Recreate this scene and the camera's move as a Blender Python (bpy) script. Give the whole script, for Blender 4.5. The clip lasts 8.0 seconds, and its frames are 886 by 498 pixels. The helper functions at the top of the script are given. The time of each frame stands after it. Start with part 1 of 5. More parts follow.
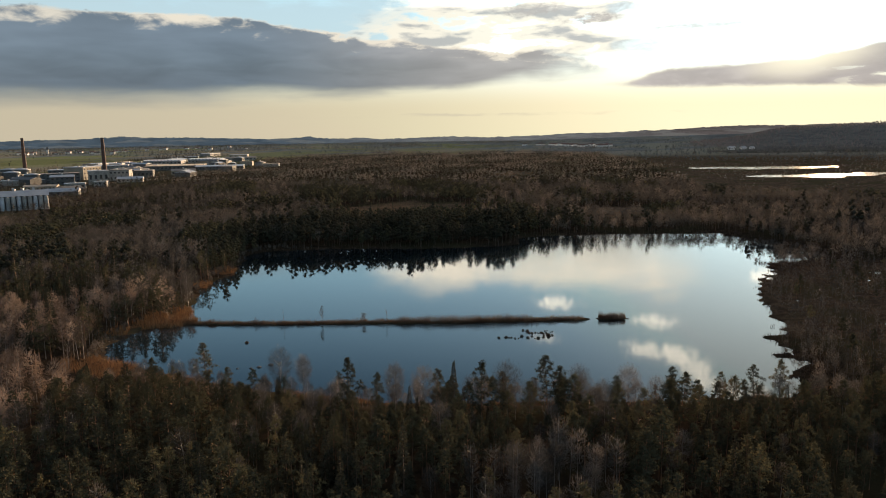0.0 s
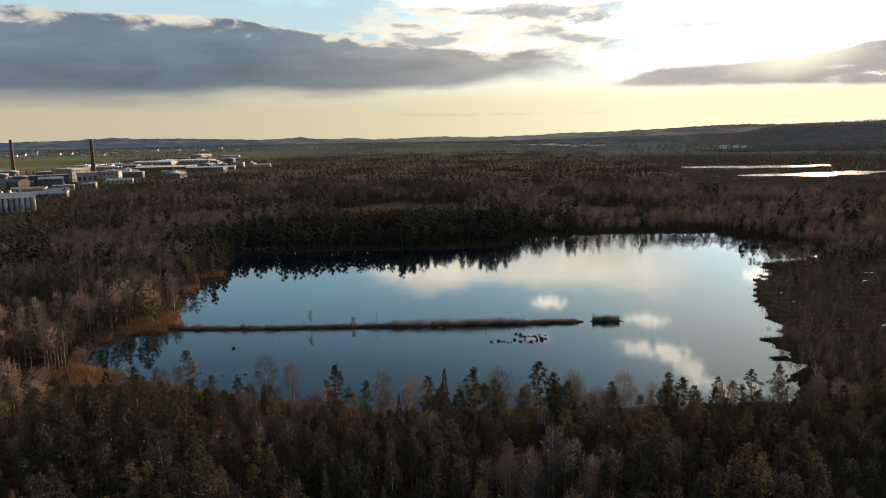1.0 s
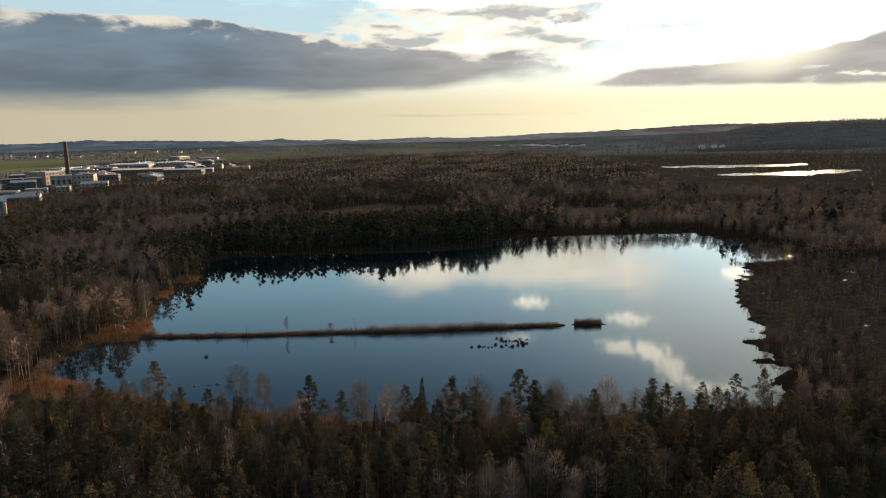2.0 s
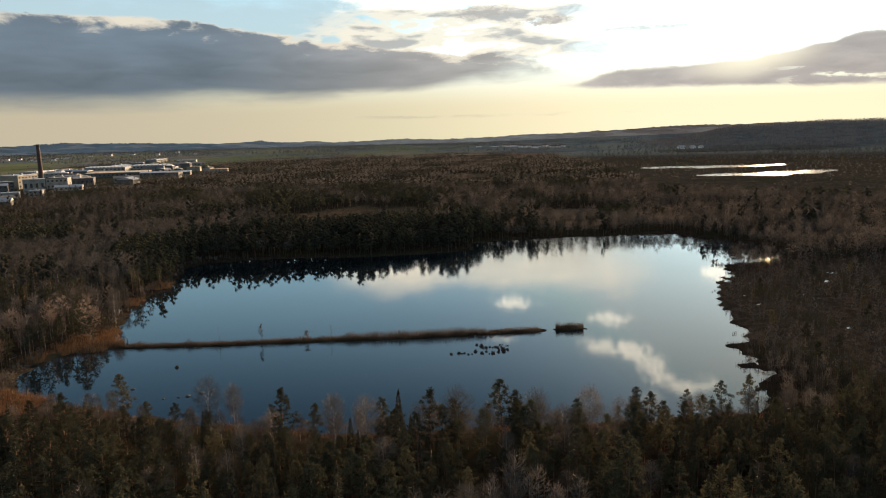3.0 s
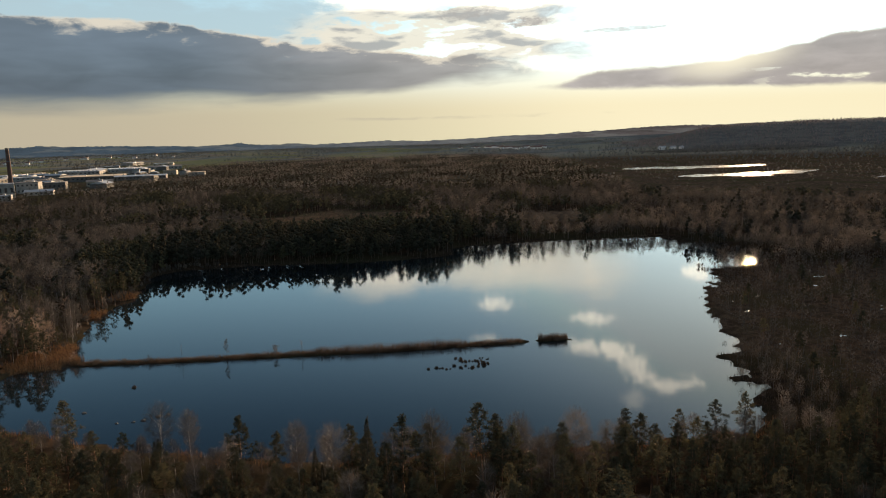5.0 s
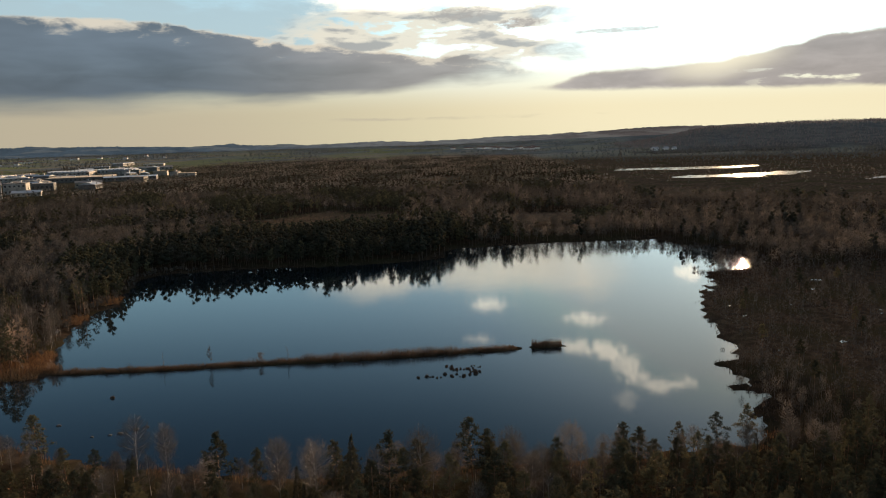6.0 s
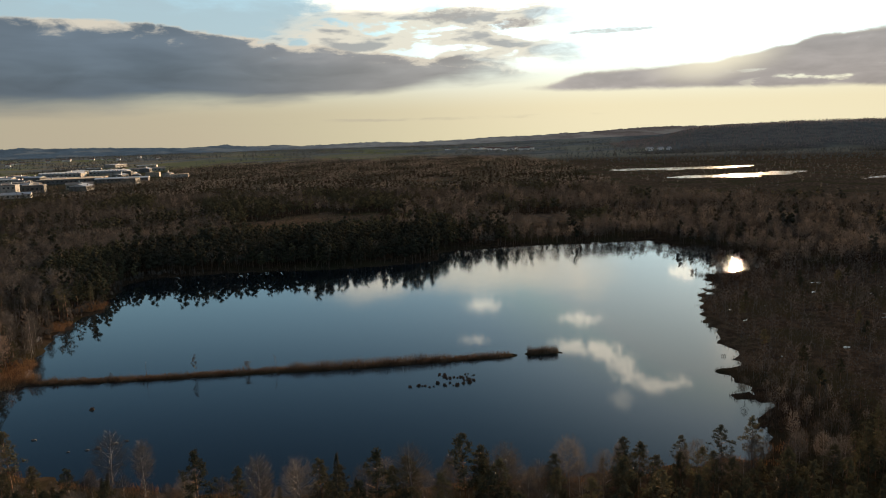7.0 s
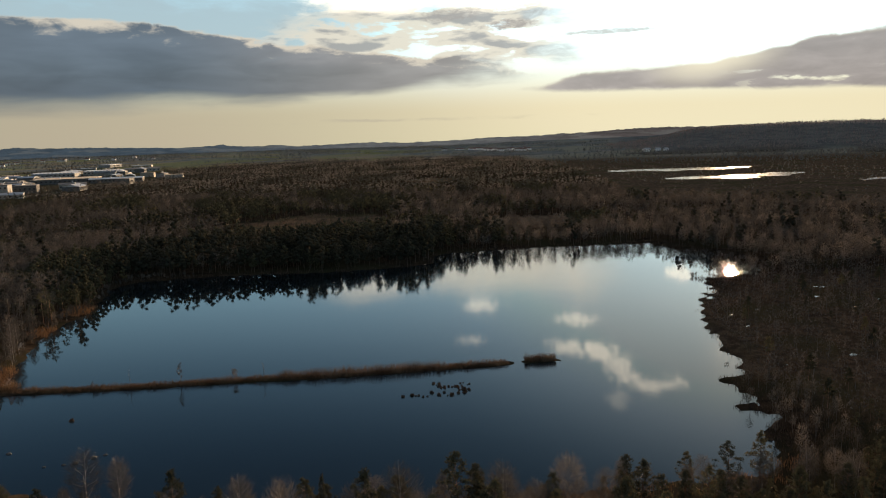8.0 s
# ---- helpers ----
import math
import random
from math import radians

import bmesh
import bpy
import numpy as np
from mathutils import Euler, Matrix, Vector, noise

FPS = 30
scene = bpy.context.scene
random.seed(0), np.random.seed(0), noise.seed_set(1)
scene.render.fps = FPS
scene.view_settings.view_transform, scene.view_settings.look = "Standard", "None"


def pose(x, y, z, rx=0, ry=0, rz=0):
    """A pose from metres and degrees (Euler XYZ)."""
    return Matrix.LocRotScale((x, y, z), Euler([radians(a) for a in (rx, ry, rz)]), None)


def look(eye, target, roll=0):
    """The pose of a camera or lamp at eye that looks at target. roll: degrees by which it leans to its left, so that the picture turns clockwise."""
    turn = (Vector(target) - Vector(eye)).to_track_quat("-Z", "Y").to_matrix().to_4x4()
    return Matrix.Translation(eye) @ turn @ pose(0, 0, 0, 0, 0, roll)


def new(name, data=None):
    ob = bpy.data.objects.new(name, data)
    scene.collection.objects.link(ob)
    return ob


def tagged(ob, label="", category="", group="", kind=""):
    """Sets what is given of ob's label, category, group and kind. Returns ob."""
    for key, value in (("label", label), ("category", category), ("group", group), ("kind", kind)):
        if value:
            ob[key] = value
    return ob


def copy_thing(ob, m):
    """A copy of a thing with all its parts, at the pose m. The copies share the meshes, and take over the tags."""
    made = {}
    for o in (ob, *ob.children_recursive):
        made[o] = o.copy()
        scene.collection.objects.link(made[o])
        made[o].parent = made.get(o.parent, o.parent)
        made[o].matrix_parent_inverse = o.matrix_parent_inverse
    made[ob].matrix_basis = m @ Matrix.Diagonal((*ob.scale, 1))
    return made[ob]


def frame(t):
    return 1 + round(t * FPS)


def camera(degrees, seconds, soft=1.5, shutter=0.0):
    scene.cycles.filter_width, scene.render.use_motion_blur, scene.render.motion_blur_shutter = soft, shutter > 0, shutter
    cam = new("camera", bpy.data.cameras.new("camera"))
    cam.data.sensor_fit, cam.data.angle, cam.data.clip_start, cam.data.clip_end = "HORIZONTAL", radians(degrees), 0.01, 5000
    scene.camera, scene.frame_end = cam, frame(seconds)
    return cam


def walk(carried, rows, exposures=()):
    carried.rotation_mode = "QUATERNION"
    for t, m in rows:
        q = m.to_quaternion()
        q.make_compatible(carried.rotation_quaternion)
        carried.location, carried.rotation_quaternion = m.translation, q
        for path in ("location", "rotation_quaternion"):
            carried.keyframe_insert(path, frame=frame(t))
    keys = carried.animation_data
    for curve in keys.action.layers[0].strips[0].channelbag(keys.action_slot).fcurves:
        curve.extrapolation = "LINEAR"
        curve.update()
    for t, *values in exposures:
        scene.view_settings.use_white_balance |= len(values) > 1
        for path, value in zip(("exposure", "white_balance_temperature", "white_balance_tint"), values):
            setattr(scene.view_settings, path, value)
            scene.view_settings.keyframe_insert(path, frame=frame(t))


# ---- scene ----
cam = camera(63.5, 8.0, soft=1.0)
PATH = [
    (0, (-1.297, 0.032, 79.766), (-1.559, 1.988, 79.438), -0.8),
    (0.5, (-1.249, 2.8, 79.758), (-1.507, 4.756, 79.431), -0.9),
    (1, (-1.144, 5.65, 79.757), (-1.387, 7.608, 79.429), -1.0),
    (1.5, (-0.929, 8.674, 79.771), (-1.149, 10.634, 79.443), -1.1),
    (3, (0.088, 18.413, 79.923), (-0.054, 20.381, 79.599), -1.4),
    (3.5, (0.448, 21.87, 79.949), (0.322, 23.839, 79.626), -1.4),
    (4, (0.802, 25.512, 79.968), (0.689, 27.483, 79.645), -1.5),
    (4.5, (1.13, 29.301, 79.98), (1.027, 31.272, 79.658), -1.6),
    (6, (2.035, 41.042, 80.014), (1.961, 43.015, 79.694), -1.6),
    (6.5, (2.334, 45.029, 80.017), (2.268, 47.002, 79.698), -1.6),
    (7, (2.625, 49.076, 80.023), (2.565, 51.05, 79.704), -1.7),
    (7.5, (2.911, 53.159, 80.032), (2.856, 55.133, 79.714), -1.6),
    (8, (3.203, 57.248, 80.042), (3.152, 59.222, 79.724), -1.6),
]
walk(cam, [(t, look(eye, target, roll)) for t, eye, target, roll in PATH], exposures=[(0.0, 1.2), (1.5, 1.2), (4.0, 1.08), (8.0, 0.86)])


# ---------- light ----------
SUN_AZ, SUN_EL = 20.9, 10.7
SUN_DIR = Vector((math.sin(radians(SUN_AZ)) * math.cos(radians(SUN_EL)),
                  math.cos(radians(SUN_AZ)) * math.cos(radians(SUN_EL)),
                  math.sin(radians(SUN_EL))))
sun = new("sun", bpy.data.lights.new("sun", "SUN"))
sun.data.energy, sun.data.angle, sun.data.color = 5.8, radians(0.53), (1.0, 0.68, 0.40)
sun.matrix_world = look(SUN_DIR * 300, (0, 0, 0))


class Graph:
    """Short-hand for node trees: every call adds a node and gives its output."""

    def __init__(self, tree):
        self.tree = tree

    def node(self, kind, **inputs):
        n = self.tree.nodes.new(kind)
        for key, value in inputs.items():
            self.feed(n.inputs[key.replace("_", " ")], value)
        return n

    def feed(self, socket, value):
        if isinstance(value, bpy.types.NodeSocket):
            self.tree.links.new(value, socket)
        elif isinstance(value, tuple) and len(value) == 3 and socket.type == "RGBA":
            socket.default_value = (*value, 1)
        else:
            socket.default_value = value

    def math(self, op, a, b=0.0, c=0.0, clamp=False):
        n = self.tree.nodes.new("ShaderNodeMath")
        n.operation, n.use_clamp = op, clamp
        for socket, value in zip(n.inputs, (a, b, c)):
            self.feed(socket, value)
        return n.outputs[0]

    def ramp(self, x, lo, hi, a=0.0, b=1.0, smooth=True):
        n = self.tree.nodes.new("ShaderNodeMapRange")
        n.interpolation_type = "SMOOTHSTEP" if smooth else "LINEAR"
        for socket, value in zip(n.inputs, (x, lo, hi, a, b)):
            self.feed(socket, value)
        return n.outputs[0]

    def mix(self, f, a, b, blend="MIX"):
        n = self.tree.nodes.new("ShaderNodeMix")
        n.data_type, n.blend_type, n.clamp_factor = "RGBA", blend, True
        for socket, value in ((n.inputs[0], f), (n.inputs[6], a), (n.inputs[7], b)):
            self.feed(socket, value)
        return n.outputs[2]

    def noise(self, vector, scale, detail=4.0, rough=0.55, warp=0.0):
        n = self.node("ShaderNodeTexNoise", Vector=vector, Scale=scale, Detail=detail, Roughness=rough, Distortion=warp)
        return n.outputs[0]

    def vector(self, x, y, z=0.0):
        return self.node("ShaderNodeCombineXYZ", X=x, Y=y, Z=z).outputs[0]

    def colors(self, x, stops):
        n = self.node("ShaderNodeValToRGB", Fac=x)
        e = n.color_ramp.elements
        e[0].position, e[0].color = stops[0][0], (*stops[0][1], 1)
        e[1].position, e[1].color = stops[-1][0], (*stops[-1][1], 1)
        for pos, col in stops[1:-1]:
            e.new(pos).color = (*col, 1)
        return n.outputs[0]


def make_sky():
    """Evening sky: clear Nishita sky with a low cloud bank, a cloud beside the sun, and small bright clouds higher up."""
    world = bpy.data.worlds.new("evening_sky")
    scene.world = world
    world.use_nodes = True
    tree = world.node_tree
    tree.nodes.clear()
    g = Graph(tree)
    sky = tree.nodes.new("ShaderNodeTexSky")
    sky.sky_type, sky.sun_disc = "NISHITA", False
    sky.sun_elevation, sky.sun_rotation = radians(SUN_EL), radians(SUN_AZ)
    sky.air_density, sky.dust_density, sky.ozone_density = 1.1, 0.4, 2.6
    way = tree.nodes.new("ShaderNodeTexCoord").outputs["Generated"]
    sep = g.node("ShaderNodeSeparateXYZ", Vector=way)
    x, y, z = sep.outputs
    az = g.math("DEGREES", g.math("ARCTAN2", x, y))
    el = g.math("DEGREES", g.math("ARCSINE", z))

    # wind-drawn noise, wider than tall
    flat = g.vector(g.math("MULTIPLY", az, 0.16), g.math("MULTIPLY", el, 0.55))
    n1 = g.math("SUBTRACT", g.noise(flat, 1.0, 7.0, 0.6, 0.3), 0.5)
    fine = g.vector(g.math("MULTIPLY", az, 0.5), g.math("MULTIPLY", el, 1.1), 3.0)
    n2 = g.math("SUBTRACT", g.noise(fine, 1.0, 6.0, 0.6, 0.5), 0.5)
    long = g.vector(g.math("MULTIPLY", az, 0.05), g.math("MULTIPLY", el, 0.8), 7.0)
    n3 = g.math("SUBTRACT", g.noise(long, 1.0, 5.0, 0.55), 0.5)

    tiny = g.vector(g.math("MULTIPLY", az, 1.0), g.math("MULTIPLY", el, 1.9), 5.0)
    n4 = g.math("SUBTRACT", g.noise(tiny, 1.0, 5.0, 0.6, 0.4), 0.5)

    def plus(a, b, k=1.0):
        return g.math("MULTIPLY_ADD", b, k, a)

    def times(a, b):
        return g.math("MULTIPLY", a, b)

    # angle to the sun
    dot = g.node("ShaderNodeVectorMath", Vector=way)
    dot.operation = "DOT_PRODUCT"
    dot.inputs[1].default_value = SUN_DIR
    off = g.math("DEGREES", g.math("ARCCOSINE", g.math("MINIMUM", dot.outputs["Value"], 0.99999)))
    near = g.math("EXPONENT", g.math("MULTIPLY", off, -1 / 6.0))
    wide = g.math("EXPONENT", g.math("MULTIPLY", off, -1 / 26.0))

    base = g.mix(1.0, sky.outputs[0], (SKY_GAIN, SKY_GAIN, SKY_GAIN), "MULTIPLY")
    base = g.mix(1.0, base, (0.58, 0.57, 0.53), "DARKEN")
    low = g.ramp(el, 1.5, 9.0, 1.0, 0.0)
    haze = g.mix(g.ramp(wide, 0.08, 0.62), HAZE_FAR, HAZE_NEAR)
    glow = g.mix(1.0, (1.0, 0.93, 0.74), g.vector(near, near, near), "MULTIPLY")
    glow = g.mix(g.ramp(el, 2.5, 6.5), g.mix(1.0, glow, (0.10, 0.09, 0.06), "MULTIPLY"), g.mix(1.0, glow, (SUN_GLOW, SUN_GLOW, SUN_GLOW), "MULTIPLY"))
    base = g.mix(1.0, base, glow, "ADD")
    # bright hazy air low over the horizon, brightest towards the sun
    air = times(g.math("EXPONENT", g.math("MULTIPLY", g.math("MAXIMUM", el, 0.0), -1 / 12.0)), g.math("ADD", wide, 0.38))
    halo = g.mix(1.0, (0.42, 0.86, 1.02), g.vector(air, air, air), "MULTIPLY")
    base = g.mix(1.0, base, g.mix(1.0, halo, (HALO, HALO, HALO), "MULTIPLY"), "ADD")

    # the blue deepens quickly towards the zenith
    deep = g.ramp(plus(el, g.math("MAXIMUM", az, 0.0), -0.4), 13.0, 27.0)
    base = g.mix(deep, base, g.mix(1.0, base, (0.58, 0.68, 0.74), "MULTIPLY"))
    base = g.mix(g.ramp(plus(el, az, -0.2), 17.0, 31.0), base, g.mix(1.0, base, (0.46, 0.56, 0.66), "MULTIPLY"))
    base = g.mix(g.math("MULTIPLY", low, 0.94), base, haze)
    thin = times(times(g.ramp(plus(el, n1, 4.0), 12.0, 9.0), g.ramp(el, 4.5, 7.0)), g.ramp(plus(az, n1, 10.0), -2.0, -14.0))
    base = g.mix(times(thin, 0.85), base, (0.29, 0.365, 0.395))
    def curve(x, lo, hi, points):
        """A smooth line through (degrees, degrees) points; heights stay below 20."""
        n = g.node("ShaderNodeValToRGB", Fac=g.ramp(x, lo, hi, 0.0, 1.0, False))
        n.color_ramp.interpolation = "EASE"
        e = n.color_ramp.elements
        for i, (p, v) in enumerate(points):
            stop = e[i] if i < 2 else e.new(1.0)
            stop.position = (p - lo) / (hi - lo)
            stop.color = (v / 20, v / 20, v / 20, 1)
        return g.math("MULTIPLY", n.outputs[0], 20.0)

    def grey(v):
        return g.vector(v, v, v)

    # soft rolling noise, without fine crumbs
    rolling = g.vector(g.math("MULTIPLY", az, 0.2), g.math("MULTIPLY", el, 0.85), 11.0)
    n5 = g.math("SUBTRACT", g.noise(rolling, 1.0, 3.0, 0.5, 0.4), 0.5)
    broad = g.vector(g.math("MULTIPLY", az, 0.07), g.math("MULTIPLY", el, 0.35), 17.0)
    n6 = g.math("SUBTRACT", g.noise(broad, 1.0, 3.0, 0.5, 0.2), 0.5)

    # broken bright clouds above the bank, with grey hearts and blue gaps
    flakes = times(g.ramp(plus(el, n1, 2.0), 4.8, 5.8), g.ramp(plus(el, n1, 2.0), 11.6, 10.2))
    flakes = times(flakes, times(g.ramp(plus(plus(az, n1, 10.0), el, -1.5), -28.0, -22.0), g.ramp(plus(az, n2, 8.0), 12.0, 4.0)))
    flake = times(flakes, g.ramp(plus(plus(n5, n1, 0.7), n2, 0.35), -0.16, -0.04))
    tone = g.mix(g.ramp(plus(plus(n5, n1, 0.5), n2, 0.25), 0.0, 0.13), (0.56, 0.52, 0.43), (0.27, 0.265, 0.255))
    base = g.mix(times(flake, 0.92), base, tone)
    # pale sheet higher up, over the far half of the lake's mirror
    sheet = times(g.ramp(plus(el, n1, 3.0), 8.8, 10.2), g.ramp(plus(plus(el, n1, 4.0), n2, 2.0), 13.0, 11.8))
    sheet = times(sheet, times(g.ramp(plus(az, n1, 14.0), -13.5, -9.0), g.ramp(plus(az, n1, 8.0), 14.0, 7.0)))
    base = g.mix(times(sheet, g.ramp(plus(n2, n5, 0.8), -0.2, 0.15, 0.5, 0.95)), base, (1.5, 1.34, 1.06))

    # the long bank: smooth grey body, bright rolling crest, ragged soft foot
    top = curve(az, -46.0, 12.0, ((-46, 8.4), (12, 3.6), (-34, 8.7), (-24, 8.6), (-18, 7.9), (-13, 7.1), (-7, 6.4), (-2, 6.0), (4, 5.2)))
    top = plus(plus(top, n1, 1.1), n2, 0.9)
    bottom = curve(az, -46.0, 12.0, ((-46, 2.7), (12, 4.6), (-28, 2.85), (-20, 3.2), (-15, 2.9), (-7, 3.4), (-1, 4.0), (5, 4.3)))
    bottom = plus(plus(bottom, n3, 0.8), n5, 0.9)
    depth = g.math("SUBTRACT", top, el)
    bank = times(g.ramp(depth, 0.0, 0.3), g.ramp(g.math("SUBTRACT", el, bottom), g.ramp(az, -30.0, -5.0, -1.2, -0.7), g.ramp(az, -30.0, -5.0, 0.9, 0.4)))
    bank = times(bank, g.ramp(plus(plus(az, n1, 12.0), n5, 8.0), 10.0, -1.0))
    body = g.mix(g.ramp(az, -24.0, 0.0), (0.082, 0.106, 0.132), (0.225, 0.218, 0.21))
    thick = g.math("ADD", g.ramp(n6, -0.22, 0.22, 1.16, 0.86), g.ramp(n5, -0.25, 0.25, 0.10, -0.10))
    thick = times(thick, g.ramp(g.math("SUBTRACT", el, bottom), 0.0, 3.2, 0.93, 1.10))
    body = g.mix(1.0, body, grey(thick), "MULTIPLY")
    crest = times(g.ramp(plus(plus(depth, n5, 3.0), n2, 1.4), g.ramp(az, -26.0, -12.0, 0.95, 0.7), 0.1), g.ramp(az, -46.0, -26.0, 0.65, 1.0))
    body = g.mix(times(crest, 0.95), body, (0.50, 0.455, 0.375))
    base = g.mix(times(bank, 0.97), base, body)

    # the flat cloud below the sun, rising to the right
    top2 = curve(az, 2.0, 44.0, ((2, 3.1), (44, 7.6), (6, 3.45), (10, 4.35), (14, 4.55), (18.5, 4.6), (21, 5.05), (23.5, 5.5), (26, 6.1), (31, 6.5)))
    top2 = plus(plus(top2, n1, 0.5), n2, 0.45)
    bottom2 = curve(az, 2.0, 44.0, ((2, 3.6), (44, 1.2), (5.5, 3.2), (8, 2.95), (12, 2.85), (18, 2.75), (24, 2.45), (30, 1.95)))
    bottom2 = plus(plus(bottom2, n3, 0.35), n2, 0.35)
    depth2 = g.math("SUBTRACT", top2, el)
    rise2 = g.math("SUBTRACT", el, bottom2)
    lump = times(g.ramp(depth2, -0.05, 0.25), g.ramp(rise2, -0.12, 0.3))
    lump = times(lump, times(g.ramp(plus(az, n2, 2.0), 3.0, 5.0), g.ramp(az, 60.0, 45.0)))
    lump = times(lump, g.ramp(plus(n2, n1, 0.5), 0.30, 0.2))
    lump = g.math("MULTIPLY", lump, g.math("MAXIMUM", g.ramp(plus(plus(n5, n1, 0.6), n2, 0.4), 0.21, 0.09), g.ramp(az, 26.0, 19.0)))
    body2 = g.mix(g.ramp(az, 7.0, 26.0), (0.285, 0.262, 0.25), (0.25, 0.226, 0.215))
    body2 = g.mix(1.0, body2, grey(g.ramp(plus(n5, n2, 0.5), -0.22, 0.22, 0.88, 1.16)), "MULTIPLY")
    lit2 = times(g.ramp(depth2, 1.9, 0.1), g.ramp(g.math("ABSOLUTE", g.math("SUBTRACT", az, 19.0)), 6.0, 0.5))
    lit2 = g.math("MAXIMUM", times(lit2, 0.85), times(g.ramp(depth2, 0.4, 0.0), 0.35))
    body2 = g.mix(lit2, body2, (0.66, 0.60, 0.45))
    base = g.mix(times(lump, 0.95), base, body2)
    # thin streaks of cloud low over the horizon
    streak = times(g.ramp(g.math("ABSOLUTE", g.math("SUBTRACT", plus(el, n2, 0.35), 1.15)), 0.17, 0.03), g.ramp(plus(n3, n5, 0.6), -0.06, 0.12))
    streak = times(streak, times(g.ramp(az, -24.0, -8.0), g.ramp(az, 13.0, 6.0)))
    base = g.mix(times(streak, 0.5), base, (0.30, 0.27, 0.22))

    crumb = g.vector(g.math("MULTIPLY", az, 1.9), g.math("MULTIPLY", el, 3.4), 23.0)
    n7 = g.math("SUBTRACT", g.noise(crumb, 1.0, 5.0, 0.6, 0.6), 0.5)

    def puff(a, e, ra, re, strength, tint, soft=0.75, grain=1.0):
        da = g.math("DIVIDE", g.math("SUBTRACT", plus(plus(az, n1, ra * 1.6), n2, ra * 1.6), a), ra)
        de = g.math("DIVIDE", g.math("SUBTRACT", plus(plus(el, n2, re * 2.4), n1, re * 1.4), e), re)
        d = plus(plus(g.math("SQRT", plus(times(da, da), times(de, de))), n4, 1.8 * grain), n7, 2.2 * grain)
        return g.mix(times(g.ramp(d, 1.2, 1.2 - soft), g.math("MULTIPLY", strength, g.ramp(n7, -0.15, 0.2, 1.0, 0.55))), base, tint)

    base = puff(11.6, 7.25, 3.3, 0.17, 0.75, (0.33, 0.31, 0.28), 0.6, 0.3)
    base = puff(-0.6, 8.9, 2.6, 0.5, 0.8, (0.29, 0.28, 0.265), 0.8, 0.45)
    base = puff(4.2, 8.1, 2.2, 0.38, 0.85, (0.27, 0.255, 0.245), 0.8, 0.45)
    for a, e, ra, re, s in ((8.5, 17.0, 1.5, 0.55, 0.85), (10.9, 17.2, 1.6, 0.6, 0.95), (12.3, 18.0, 1.3, 0.7, 0.9), (13.3, 19.0, 1.4, 0.6, 0.95), (15.0, 19.6, 1.3, 0.45, 0.9),
                            (16.7, 19.3, 1.0, 0.4, 0.85), (9.5, 14.8, 1.7, 0.45, 0.9), (1.7, 13.8, 1.5, 0.55, 0.85), (0.6, 16.5, 1.3, 0.3, 0.55), (12.6, 20.8, 1.0, 0.6, 0.3), (17.0, 10.95, 0.9, 0.55, 0.9)):
        base = puff(a, e, ra, re, s, PUFF)
    # scattered clouds over the rest of the sky, unseen, added as fill light from above
    rest = times(g.ramp(n1, -0.15, 0.15), g.ramp(el, 32.0, 48.0, 0.0, 0.8))
    base = g.mix(rest, base, (0.46, 0.45, 0.43))
    # below the horizon
    base = g.mix(g.ramp(el, -0.5, -3.0), base, (0.12, 0.11, 0.1))
    back = g.node("ShaderNodeBackground", Color=base, Strength=0.78)
    tree.links.new(back.outputs[0], tree.nodes.new("ShaderNodeOutputWorld").inputs[0])


SKY_GAIN, SUN_GLOW, HALO = 0.085, 0.42, 1.03
HAZE_FAR, HAZE_NEAR, PUFF = (0.31, 0.258, 0.18), (0.60, 0.50, 0.30), (2.4, 2.2, 1.8)
make_sky()


# ---------- materials ----------
def material(name):
    mat = bpy.data.materials.new(name)
    mat.use_nodes = True
    return mat, Graph(mat.node_tree), mat.node_tree.nodes["Principled BSDF"]


def place(g, scale=1.0):
    n = g.node("ShaderNodeVectorMath", Vector=g.tree.nodes.new("ShaderNodeNewGeometry").outputs["Position"])
    n.operation = "SCALE"
    n.inputs["Scale"].default_value = scale
    return n.outputs[0]


def tone_of(g):
    """Random per thing, and per tree where many are joined."""
    attr = g.tree.nodes.new("ShaderNodeAttribute")
    attr.attribute_name = "tone"
    info = g.tree.nodes.new("ShaderNodeObjectInfo")
    return g.math("FRACT", g.math("ADD", attr.outputs["Fac"], info.outputs["Random"]))


def leafy(name, stops, rough=0.7, through_light=0.25, speck=0.5):
    """Foliage or twigs: the colour runs over stops from tree to tree, with lighter and darker sprays."""
    mat, g, bsdf = material(name)
    col = g.colors(tone_of(g), stops)
    spray = g.noise(place(g), 0.9, 3.0)
    isl = g.tree.nodes.new("ShaderNodeNewGeometry").outputs["Random Per Island"]
    k = g.math("ADD", g.ramp(spray, 0.3, 0.7, 1 - speck / 2, 1 + speck / 2), g.ramp(isl, 0, 1, -speck / 2, speck / 2))
    col = g.mix(1.0, col, g.vector(k, k, k), "MULTIPLY")
    g.tree.nodes.remove(bsdf)
    matte = g.node("ShaderNodeBsdfDiffuse", Color=col, Roughness=rough)
    tl = g.node("ShaderNodeBsdfTranslucent", Color=col)
    m = g.node("ShaderNodeMixShader", Fac=through_light)
    g.tree.links.new(matte.outputs[0], m.inputs[1])
    g.tree.links.new(tl.outputs[0], m.inputs[2])
    g.tree.links.new(m.outputs[0], g.tree.nodes["Material Output"].inputs[0])
    return mat


